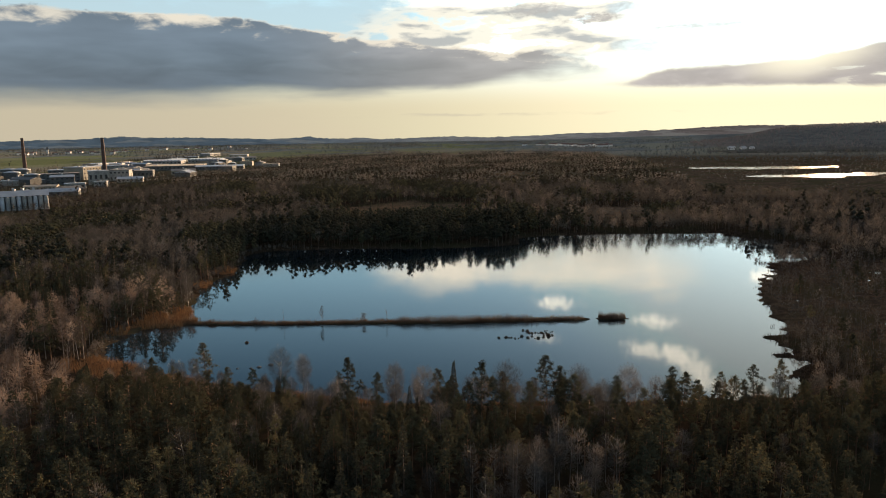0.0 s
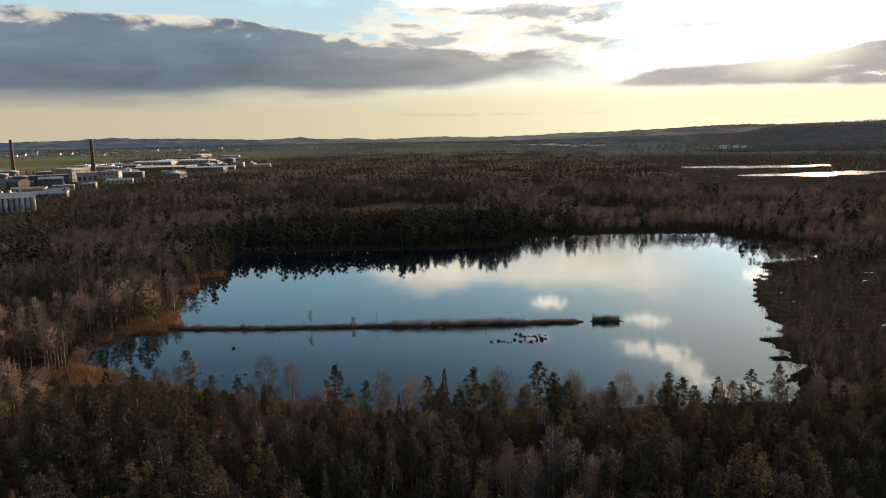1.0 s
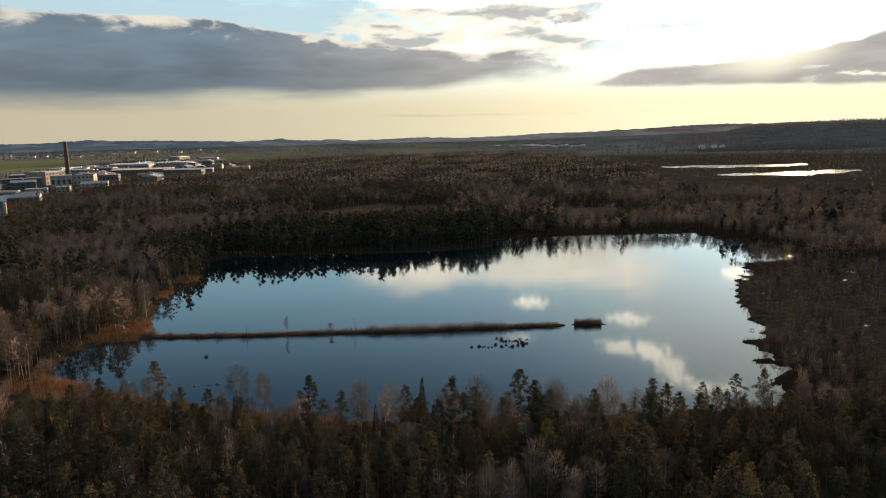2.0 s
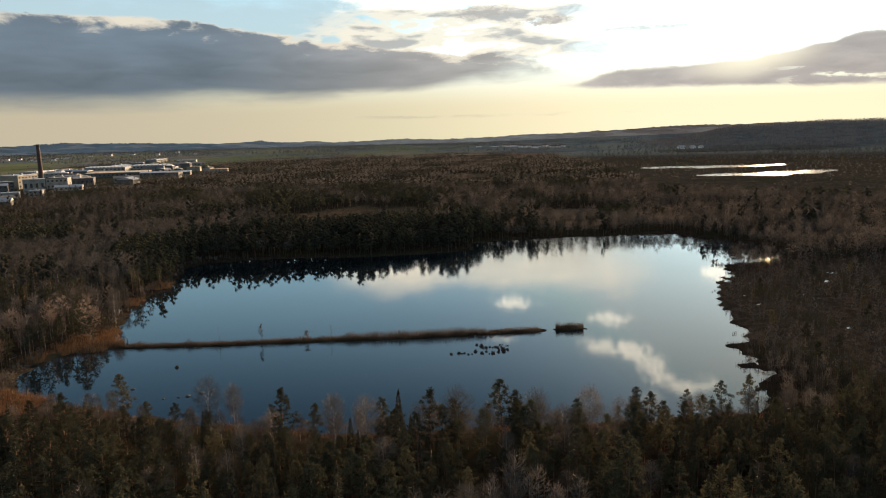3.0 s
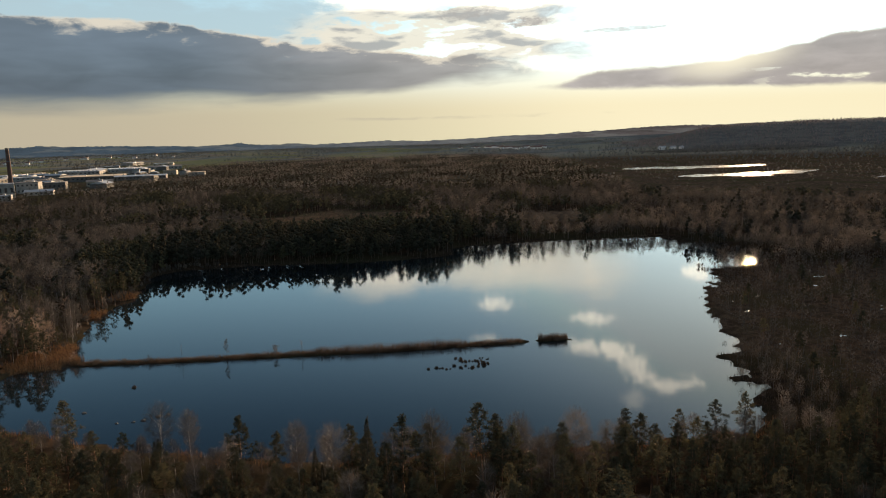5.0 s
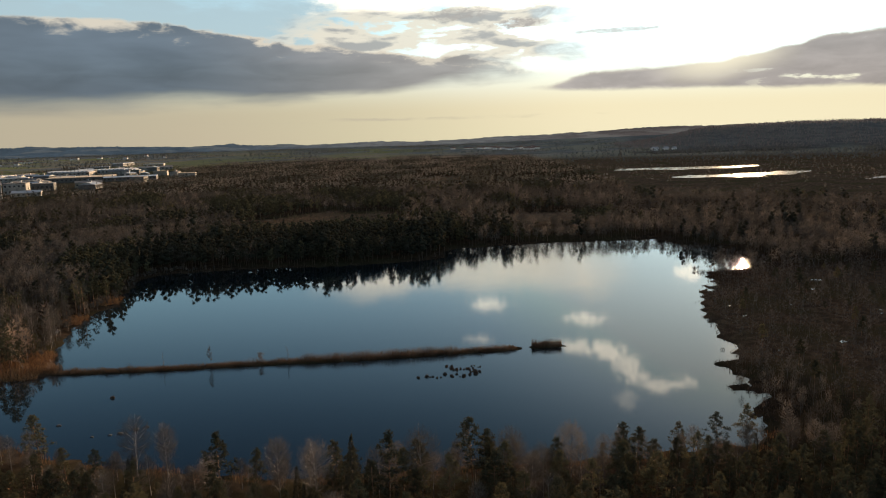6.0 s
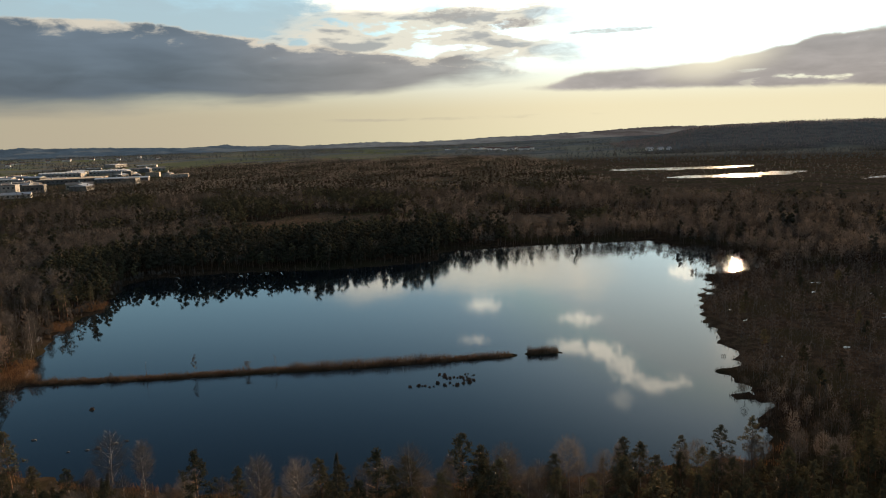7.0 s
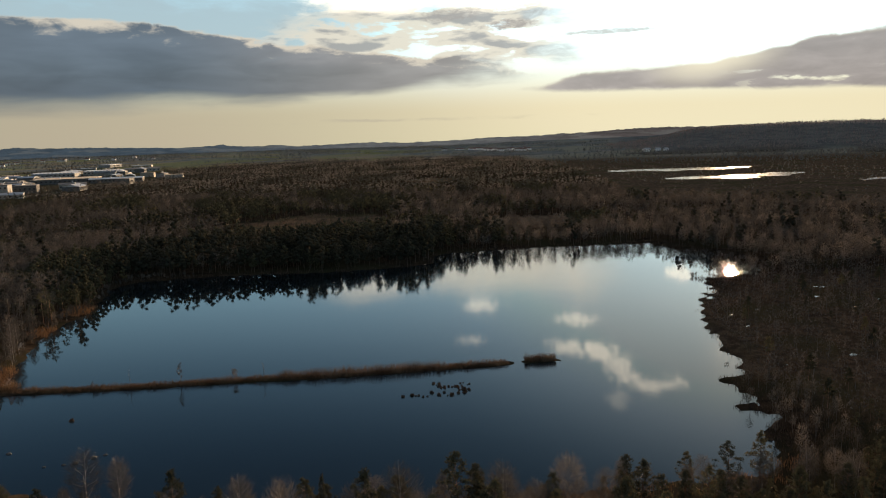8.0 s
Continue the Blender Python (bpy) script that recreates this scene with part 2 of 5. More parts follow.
def mottled(name, a, b, scale, rough=0.85, bump=0.0, fine=6.0, metal=0.0):
    mat, g, bsdf = material(name)
    p = place(g)
    n = g.noise(p, scale, 5.0, 0.6)
    f = g.noise(p, scale * fine, 3.0)
    mix = g.math("ADD", g.math("MULTIPLY", n, 0.65), g.math("MULTIPLY", f, 0.35))
    g.feed(bsdf.inputs["Base Color"], g.mix(g.ramp(mix, 0.32, 0.68), a, b))
    g.feed(bsdf.inputs["Roughness"], g.ramp(f, 0.3, 0.7, max(rough - 0.1, 0.05), min(rough + 0.1, 1.0)))
    bsdf.inputs["Metallic"].default_value = metal
    if bump:
        bn = g.node("ShaderNodeBump", Height=f, Strength=bump, Distance=0.05)
        g.feed(bsdf.inputs["Normal"], bn.outputs[0])
    return mat


PINE_LEAF = leafy("pine_needles", [(0.0, (0.050, 0.049, 0.032)), (0.45, (0.068, 0.064, 0.040)), (0.8, (0.092, 0.083, 0.048)), (1.0, (0.13, 0.11, 0.060))], 0.6, 0.14, 0.2)
SPRUCE_LEAF = leafy("spruce_needles", [(0.0, (0.036, 0.035, 0.025)), (1.0, (0.062, 0.057, 0.039))], 0.6, 0.15, 0.25)
# Lit copy of the twigs: sunlight is put into the brighter, browner colours.
SUNLIT_TWIG = leafy("sunlit_bare_twigs", [(0.0, (0.09, 0.071, 0.059)), (0.4, (0.16, 0.117, 0.091)), (0.62, (0.25, 0.18, 0.135)), (0.82, (0.37, 0.265, 0.195)), (1.0, (0.48, 0.36, 0.27))], 0.8, 0.1, 0.4)
# Shaded copy of the same twigs, with the shade put into darker colours.
SHADED_GREY_TWIG = leafy("shaded_grey_twigs", [(0.0, (0.060, 0.054, 0.048)), (0.35, (0.086, 0.077, 0.068)), (0.7, (0.114, 0.100, 0.088)), (1.0, (0.20, 0.168, 0.140))], 0.8, 0.15, 0.35)
REED = leafy("dry_reed", [(0.0, (0.20, 0.11, 0.055)), (0.5, (0.31, 0.175, 0.085)), (1.0, (0.25, 0.165, 0.095))], 0.75, 0.05)
SEDGE = leafy("dark_sedge", [(0.0, (0.055, 0.041, 0.031)), (1.0, (0.11, 0.077, 0.054))], 0.8, 0.04)
HEATH = leafy("brown_shrub", [(0.0, (0.075, 0.066, 0.06)), (0.5, (0.118, 0.103, 0.092)), (0.8, (0.155, 0.129, 0.11)), (1.0, (0.15, 0.132, 0.118))], 0.8, 0.1)
# Haze is mixed into the colours of these three distant woods, paling them.
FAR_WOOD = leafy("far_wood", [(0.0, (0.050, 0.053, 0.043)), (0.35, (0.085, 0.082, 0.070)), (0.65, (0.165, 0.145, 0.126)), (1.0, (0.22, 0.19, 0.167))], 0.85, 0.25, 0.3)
HAZED_HILL_WOOD = leafy("hill_wood", [(0.0, (0.165, 0.146, 0.146)), (0.5, (0.20, 0.175, 0.170)), (1.0, (0.24, 0.205, 0.195))], 0.85, 0.05, 0.1)
HAZED_RIDGE_WOOD = leafy("ridge_wood", [(0.0, (0.105, 0.112, 0.106)), (0.5, (0.135, 0.136, 0.126)), (1.0, (0.165, 0.160, 0.146))], 0.85, 0.05, 0.15)
DAM_REED = leafy("brown_reed", [(0.0, (0.085, 0.054, 0.033)), (0.5, (0.145, 0.092, 0.055)), (1.0, (0.23, 0.152, 0.094))], 0.8, 0.09)
BARK = mottled("dark_bark", (0.05, 0.035, 0.025), (0.13, 0.085, 0.055), 1.5, 0.9, 0.4)
PINE_BARK = mottled("pine_bark", (0.09, 0.05, 0.03), (0.24, 0.125, 0.065), 0.6, 0.9, 0.4)
ALDER_BARK = mottled("grey_bark", (0.06, 0.05, 0.042), (0.16, 0.135, 0.11), 1.2, 0.85, 0.2)
BIRCH_BARK = mottled("birch_bark", (0.07, 0.058, 0.05), (0.36, 0.32, 0.28), 1.2, 0.7, 0.2)


def water_material(name, rough, chop, breeze=0.0):
    """Still water; a breeze roughens the open far side in drifting patches."""
    mat, g, bsdf = material(name)
    p = place(g)
    px, py, _ = g.node("ShaderNodeSeparateXYZ", Vector=p).outputs
    bsdf.inputs["Base Color"].default_value = (0.006, 0.010, 0.013, 1)
    bsdf.inputs["IOR"].default_value = 1.333
    cat = g.math("SUBTRACT", g.noise(g.vector(g.math("MULTIPLY", px, 0.012), g.math("MULTIPLY", py, 0.03)), 1.0, 4.0, 0.55), 0.5)
    open_side = g.math("MULTIPLY", g.ramp(g.math("MULTIPLY_ADD", cat, 60.0, px), -100.0, -55.0), g.ramp(g.math("MULTIPLY_ADD", cat, 120.0, py), 330.0, 470.0))
    open_side = g.math("MULTIPLY", open_side, g.ramp(px, 118.0, 88.0))
    g.feed(bsdf.inputs["Roughness"], g.math("MULTIPLY_ADD", open_side, breeze, rough))
    h = g.math("MULTIPLY", g.noise(p, 2.5, 2.0, 0.5), 0.003 * chop)
    h = g.math("MULTIPLY_ADD", g.noise(p, 0.5, 3.0, 0.5), 0.006 * chop, h)
    h = g.math("MULTIPLY_ADD", g.noise(p, 0.1, 2.0, 0.5), 0.008, h)
    bn = g.node("ShaderNodeBump", Height=h, Strength=1.0, Distance=1.0)
    g.feed(bsdf.inputs["Normal"], bn.outputs[0])
    return mat


WATER = water_material("lake_water", 0.035, 0.4, 0.065)
POND_WATER = water_material("pond_water", 0.1, 2.0)


def ground_material():
    """Forest floor, moor and reed bed near; meadows and ploughed fields far off."""
    mat, g, bsdf = material("forest_floor")
    p = place(g)
    big, mid, fine = g.noise(p, 0.02, 4.0), g.noise(p, 0.25, 5.0, 0.6), g.noise(p, 2.5, 4.0, 0.65)
    floor = g.mix(g.ramp(mid, 0.35, 0.65), (0.020, 0.015, 0.011), (0.05, 0.034, 0.022))
    floor = g.mix(g.ramp(big, 0.45, 0.62), floor, (0.035, 0.03, 0.017))
    moor = g.mix(g.ramp(mid, 0.4, 0.62), (0.12, 0.084, 0.058), (0.25, 0.168, 0.108))
    moor = g.mix(g.ramp(big, 0.5, 0.6), moor, (0.12, 0.095, 0.05))
    vor = g.node("ShaderNodeTexVoronoi", Vector=g.vector(g.math("MULTIPLY", g.node("ShaderNodeSeparateXYZ", Vector=p).outputs[0], 0.0035),
                                                         g.math("MULTIPLY", g.node("ShaderNodeSeparateXYZ", Vector=p).outputs[1], 0.0022)), Scale=1.0)
    cell = g.node("ShaderNodeSeparateColor", Color=vor.outputs["Color"]).outputs[0]
    crop = g.colors(cell, [(0.0, (0.17, 0.17, 0.075)), (0.35, (0.22, 0.225, 0.10)), (0.6, (0.22, 0.20, 0.13)), (0.8, (0.25, 0.21, 0.16)), (1.0, (0.18, 0.185, 0.095))])
    crop = g.mix(g.ramp(mid, 0.3, 0.7, 0.0, 0.3), crop, (0.12, 0.12, 0.06))
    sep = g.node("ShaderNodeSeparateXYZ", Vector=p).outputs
    # To the right the crops turn grey: haze is mixed into their colour.
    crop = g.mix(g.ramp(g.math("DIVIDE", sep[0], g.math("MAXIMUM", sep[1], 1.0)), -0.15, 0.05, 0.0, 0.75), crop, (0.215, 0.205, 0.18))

    def mask(name):
        n = g.tree.nodes.new("ShaderNodeAttribute")
        n.attribute_name = name
        return n.outputs["Fac"]

    # Far wooded ground, with haze put into its pale, cool colour.
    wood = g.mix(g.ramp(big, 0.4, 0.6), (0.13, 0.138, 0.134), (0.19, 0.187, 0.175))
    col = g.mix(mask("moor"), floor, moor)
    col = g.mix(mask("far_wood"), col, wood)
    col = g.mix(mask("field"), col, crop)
    k = g.ramp(fine, 0.25, 0.75, 0.7, 1.3)
    bn = g.node("ShaderNodeBump", Height=g.math("ADD", mid, fine), Strength=0.12, Distance=0.2)
    g.tree.nodes.remove(bsdf)
    matte = g.node("ShaderNodeBsdfDiffuse", Color=g.mix(1.0, col, g.vector(k, k, k), "MULTIPLY"), Roughness=0.9, Normal=bn.outputs[0])
    g.tree.links.new(matte.outputs[0], g.tree.nodes["Material Output"].inputs[0])
    return mat


GROUND = ground_material()
PLASTER = mottled("pale_plaster", (0.16, 0.152, 0.138), (0.33, 0.315, 0.29), 0.15, 0.85)
WHITE_WALL = mottled("white_render", (0.62, 0.60, 0.56), (0.78, 0.76, 0.72), 0.1, 0.85)
CREAM = mottled("cream_cladding", (0.19, 0.165, 0.125), (0.31, 0.27, 0.205), 0.1, 0.7)
CONCRETE = mottled("grey_concrete", (0.06, 0.06, 0.058), (0.125, 0.122, 0.116), 0.2, 0.9)
SHEET = mottled("grey_sheet_roof", (0.26, 0.265, 0.275), (0.40, 0.405, 0.41), 0.12, 0.42, 0.0, 5.0, 0.25)
DARK_ROOF = mottled("dark_felt_roof", (0.07, 0.07, 0.075), (0.13, 0.125, 0.12), 0.15, 0.8)
TAN_ROOF = mottled("tan_gravel_roof", (0.30, 0.24, 0.18), (0.40, 0.33, 0.25), 0.2, 0.9)
TILE_ROOF = mottled("red_tile_roof", (0.11, 0.06, 0.05), (0.18, 0.10, 0.075), 0.4, 0.8)
CHIMNEY_BRICK = mottled("chimney_brick", (0.06, 0.035, 0.028), (0.11, 0.065, 0.05), 0.5, 0.9)
GLASS = mottled("dark_window_glass", (0.02, 0.025, 0.03), (0.05, 0.055, 0.06), 0.3, 0.12)
PALE_WOOD = mottled("weathered_plank", (0.36, 0.31, 0.25), (0.52, 0.46, 0.38), 2.0, 0.8)
STONE = mottled("wet_stone", (0.03, 0.028, 0.026), (0.08, 0.075, 0.07), 1.5, 0.7, 0.3)
PALE_STONE = mottled("dry_stone", (0.08, 0.062, 0.046), (0.22, 0.175, 0.125), 1.5, 0.85, 0.3)


# ---------- plan of the land ----------
LAKE = np.array([
    (-152, 228), (-160, 238), (-167, 256), (-163, 268), (-150, 274), (-149, 284), (-156, 291), (-162, 312), (-169, 330), (-175, 350),
    (-176, 370), (-177, 390), (-182, 412), (-191, 440), (-184, 459), (-137, 473), (-78, 476), (-29, 488), (-15, 499), (-16, 522),
    (-8, 534), (60, 551), (134, 558), (141, 543), (160, 497), (176, 463), (165, 446), (133, 435), (125, 402), (113, 380),
    (105, 360), (99, 320), (95, 286), (86, 277), (91, 264), (83, 255), (92, 248), (80, 235), (83, 228), (78, 217),
    (40, 208), (0, 204), (-30, 199), (-52, 199), (-90, 206), (-124, 217), (-140, 222)], float)
DAM = np.array([(-156, 279), (-139, 278.5), (-106, 281), (-74, 285.5), (-36, 289.5), (-13, 293.5), (18.6, 298.8)], float)
DAM_END = np.array([(24.5, 300), (35.5, 301.3)], float)
PONDS = (np.array([(285, 1420), (300, 1480), (430, 1490), (520, 1490), (565, 1475), (530, 1425), (420, 1405)], float),
         np.array([(325, 1190), (360, 1235), (450, 1250), (530, 1290), (588, 1290), (540, 1215), (430, 1165)], float),
         np.array([(570, 1075), (600, 1120), (680, 1130), (660, 1085)], float))
SKYLINE = ((-50, -0.42), (-38, -0.36), (-35.6, -0.32), (-30.9, -0.20), (-27, -0.36), (-24.2, -0.38), (-20.9, -0.50), (-17.9, -0.43), (-16.6, -0.57),
           (-13.9, -0.50), (-12.2, -0.66), (-9.5, -0.58), (-6.8, -0.54), (-3.7, -0.62), (0.3, -0.53), (2.1, -0.41), (6.3, -0.34), (10.4, -0.16),
           (14.4, -0.02), (19.2, 0.03), (23.9, 0.08), (30, 0.11), (45, 0.05))
WOOD_HILL = ((8.4, -2.4), (9.6, -1.95), (10.4, -1.5), (11.2, -1.24), (12.6, -1.08), (14.3, -0.92), (15.9, -0.6), (17, -0.32), (18.5, -0.12), (20, -0.07), (23.5, 0.08), (27, 0.12), (30, 0.08), (46, -0.05), (58, -0.3))
rng = np.random.default_rng(7)


def segment_distance(x, y, a, b):
    ab = b - a
    s = np.clip(((x - a[0]) * ab[0] + (y - a[1]) * ab[1]) / (ab @ ab), 0, 1)
    return np.hypot(x - a[0] - s * ab[0], y - a[1] - s * ab[1])


def line_distance(x, y, line):
    return np.min([segment_distance(x, y, a, b) for a, b in zip(line[:-1], line[1:])], axis=0)


def outside(x, y, poly):
    """Distance to an outline, negative inside it."""
    ring = np.vstack([poly, poly[:1]])
    d = line_distance(x, y, ring)
    inside = np.zeros(x.shape, bool)
    for a, b in zip(ring[:-1], ring[1:]):
        cross = (a[1] > y) != (b[1] > y)
        inside ^= cross & (x < (b[0] - a[0]) * (y - a[1]) / (b[1] - a[1] + 1e-9) + a[0])
    return np.where(inside, -d, d)


def waves(x, y, size, seed, n=7):
    """Smooth uneven field of about +-1, with bumps of the given size."""
    r = np.random.default_rng(seed)
    out = 0.0
    for _ in range(n):
        a, k, ph = r.uniform(0, 2 * math.pi), r.uniform(0.6, 1.6) * 2 * math.pi / size, r.uniform(0, 6.3)
        out = out + np.sin(k * (x * math.cos(a) + y * math.sin(a)) + ph)
    return out / math.sqrt(n)


def smooth(v, lo, hi):
    s = np.clip((v - lo) / (hi - lo), 0, 1)
    return s * s * (3 - 2 * s)


def marsh_of(x, y):
    """The wet moor beside the lake, with its pools."""
    return smooth(1 - np.hypot((x - 200) / 122, (y - 318) / 138), 0.0, 0.25)


def lake_side(x, y):
    d = outside(x, y, LAKE)
    rag = 1.6 * waves(x, y, 11, 3) + 0.9 * waves(x, y, 5, 4)
    return d + rag * np.where(x > 70, 1.3, 0.7)


def wood_hill(x, y):
    """The long wooded hill beyond the ponds: its crest stands 3.2 km off."""
    r, az = np.hypot(x, y - 30), np.degrees(np.arctan2(x, y - 30))
    crest = 80 + 3200 * np.tan(np.radians(np.interp(az, *zip(*WOOD_HILL)))) - 9
    crest = np.maximum(crest, 0) * smooth(az, 8.4, 10.0) * smooth(-az, -75, -58)
    return crest * smooth(r, 2300, 3200) * (1 + 0.04 * waves(x, y, 500, 51) * (1 - smooth(r, 2900, 3200)))


def land(x, y):
    """Height of the ground sheet; water stands at 0."""
    x, y = np.asarray(x, float), np.asarray(y, float)
    d = lake_side(x, y)
    z = np.clip(d * 0.16, -2.2, 0.5) + np.clip(d - 8, 0, 60) * 0.012
    z = z + smooth(d, 2, 20) * (0.25 * waves(x, y, 30, 5) + 0.35)
    m = marsh_of(x, y)
    pool = 0.30 - 0.07 * smooth(x, 175, 200) + 0.13 * waves(x, y, 24, 8) + 0.17 * waves(x, y, 5.5, 9)
    z = np.where(d > 0, z * (1 - m) + np.minimum(pool, d * 0.16) * m, z)
    for line, w in ((DAM, 2.6), (DAM_END, 2.0)):
        near = line_distance(x, y, line) + 0.5 * waves(x, y, 6, 10)
        z = np.maximum(z, np.clip((w - near) * 0.35, -2.2, 0.45))
    for pond in PONDS:
        e = outside(x, y, pond) + 10 * waves(x, y, 70, 11)
        z = np.where(e < 25, np.minimum(z, np.clip(e * 0.05, -1.0, 2.0)), z)
    r, az = np.hypot(x, y - 25), np.degrees(np.arctan2(x, y))
    crest = 80 + 4350 * np.tan(np.radians(np.interp(az, *zip(*SKYLINE)))) - 12
    crest = crest * 0.45 * smooth(az, -2, 8)
    front = np.where(az > 3, 2300, 2700)
    rise = smooth(r, front, 4350) * (0.93 + 0.07 * waves(x, y, 700, 12))
    hill = crest * rise + 5 * waves(x, y, 450, 13) * smooth(r, 1800, 3000) * (1 - smooth(r, 3900, 4300))
    fade = np.where(y > 0, 1.0, 0.25)
    return z + np.maximum(np.maximum(hill, 0) * fade, wood_hill(x, y))


def meadow_of(x, y):
    wob = 10 * waves(x, y, 60, 14)
    a = smooth(1 - np.hypot((x + 132) / 75, (y - 688) / 92) + wob / 90, 0.0, 0.12)
    b = smooth(1 - np.hypot((x + 45) / 45, (y - 1290) / 60) + wob / 60, 0.0, 0.2)
    c = smooth(1 - np.hypot((x - 75) / 60, (y - 690) / 40) + wob / 60, 0.0, 0.2)
    return np.maximum(np.maximum(a, b), c)


TOWN_EDGE = ((-450, 560), (-560, 690), (-640, 830), (-650, 1000), (-640, 1300), (-600, 1600), (-760, 1900), (-1000, 2350), (-1100, 2700), (-1100, 5000))


def town_of(x, y):
    """1 in the open land with the works, left of the woods."""
    ys, xs = [q for _, q in TOWN_EDGE], [p for p, _ in TOWN_EDGE]
    edge = np.interp(y, ys, xs) + 18 * waves(x, y, 120, 15)
    return ((x < edge) & (y > 600)).astype(float)


def open_of(x, y):
    """1 on far fields and the open moor round the ponds."""
    r = np.hypot(x, y)
    az = np.degrees(np.arctan2(x, y))
    far = np.interp(az, (-40, -22, -8, 4, 9, 12, 18, 40), (1700, 2250, 2450, 2300, 1500, 960, 900, 860)) + 60 * waves(x, y, 300, 16)
    return (r > far).astype(float)


# ---------- ground and water ----------
def mesh_of(name, verts, faces, mats=(), index=None, tone=None):
    """A mesh from arrays: rows of three or four corners a face."""
    me = bpy.data.meshes.new(name)
    verts, faces = np.asarray(verts, np.float32), np.asarray(faces, np.int32)
    k = faces.shape[1]
    me.vertices.add(len(verts))
    me.vertices.foreach_set("co", verts.ravel())
    me.loops.add(faces.size)
    me.loops.foreach_set("vertex_index", faces.ravel())
    me.polygons.add(len(faces))
    me.polygons.foreach_set("loop_start", np.arange(0, faces.size, k, dtype=np.int32))
    for mat in mats:
        me.materials.append(mat)
    if index is not None:
        me.polygons.foreach_set("material_index", np.asarray(index, np.int32))
    if tone is not None:
        me.attributes.new("tone", "FLOAT", "POINT").data.foreach_set("value", np.asarray(tone, np.float32))
    me.update(calc_edges=True)
    me.validate()
    return me


def spread(lo, hi, step, far, growth):
    """Grid lines: even from lo to hi, then wider and wider out to far."""
    mid = list(np.arange(lo, hi + step, step))
    out, s = [mid[-1]], step
    while out[-1] < far:
        s = min(s * growth, 75)
        out.append(out[-1] + s)
    low, s = [mid[0]], step
    while low[-1] > -far:
        s = min(s * growth, 75)
        low.append(low[-1] - s)
    return np.array(low[:0:-1] + mid + out[1:])


def make_ground():
    xs = spread(-200, 200, 3.0, 4900, 1.075)
    ys = spread(190, 565, 3.0, 4900, 1.075)
    ys = np.sort(np.concatenate([ys, np.arange(1060, 1540, 14)]))
    gx, gy = np.meshgrid(xs, ys)
    z = land(gx, gy)
    n, m = gx.shape
    i = np.arange(n * m).reshape(n, m)
    faces = np.stack([i[:-1, :-1], i[:-1, 1:], i[1:, 1:], i[1:, :-1]], -1).reshape(-1, 4)
    me = mesh_of("ground", np.stack([gx, gy, z], -1).reshape(-1, 3), faces, [GROUND])
    me.polygons.foreach_set("use_smooth", np.ones(len(faces), bool))
    shore = smooth(np.abs(lake_side(gx, gy) - 3), 9, 2)
    moor = np.clip(np.maximum.reduce([0.55 * meadow_of(gx, gy), 0.35 * marsh_of(gx, gy), shore * (gx < 70) * (gy < 330) * 0.25, 0.4 * open_of(gx, gy) * (np.hypot(gx, gy) < 2300)]), 0, 1)
    az = np.degrees(np.arctan2(gx, gy))
    wooded = smooth(waves(gx, gy, 420, 28) + 0.5 * waves(gx, gy, 170, 29) + smooth(az, 11, 16) * 1.3 + 0.8 * smooth(np.hypot(gx, gy), 3500, 4200), 0.0, 0.5)
    yard = smooth(gx, -1120, -1000) * smooth(gy, 2100, 1800)
    field = (1 - 0.85 * np.maximum(yard, smooth(gy, 1350, 1150))) * np.clip(np.maximum(town_of(gx, gy), open_of(gx, gy) * smooth(np.hypot(gx, gy), 1900, 2300)) * (1 - wooded * (np.hypot(gx, gy) > 2300)), 0, 1)
    # From 2.2 km outwards the ground takes on the haze-paled colour.
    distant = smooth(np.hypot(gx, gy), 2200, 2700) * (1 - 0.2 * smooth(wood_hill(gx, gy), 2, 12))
    field = field * (1 - smooth(wood_hill(gx, gy), 2, 12))
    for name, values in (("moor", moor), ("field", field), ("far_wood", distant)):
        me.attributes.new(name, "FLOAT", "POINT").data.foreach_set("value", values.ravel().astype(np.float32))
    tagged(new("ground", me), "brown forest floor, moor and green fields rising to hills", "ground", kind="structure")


make_ground()


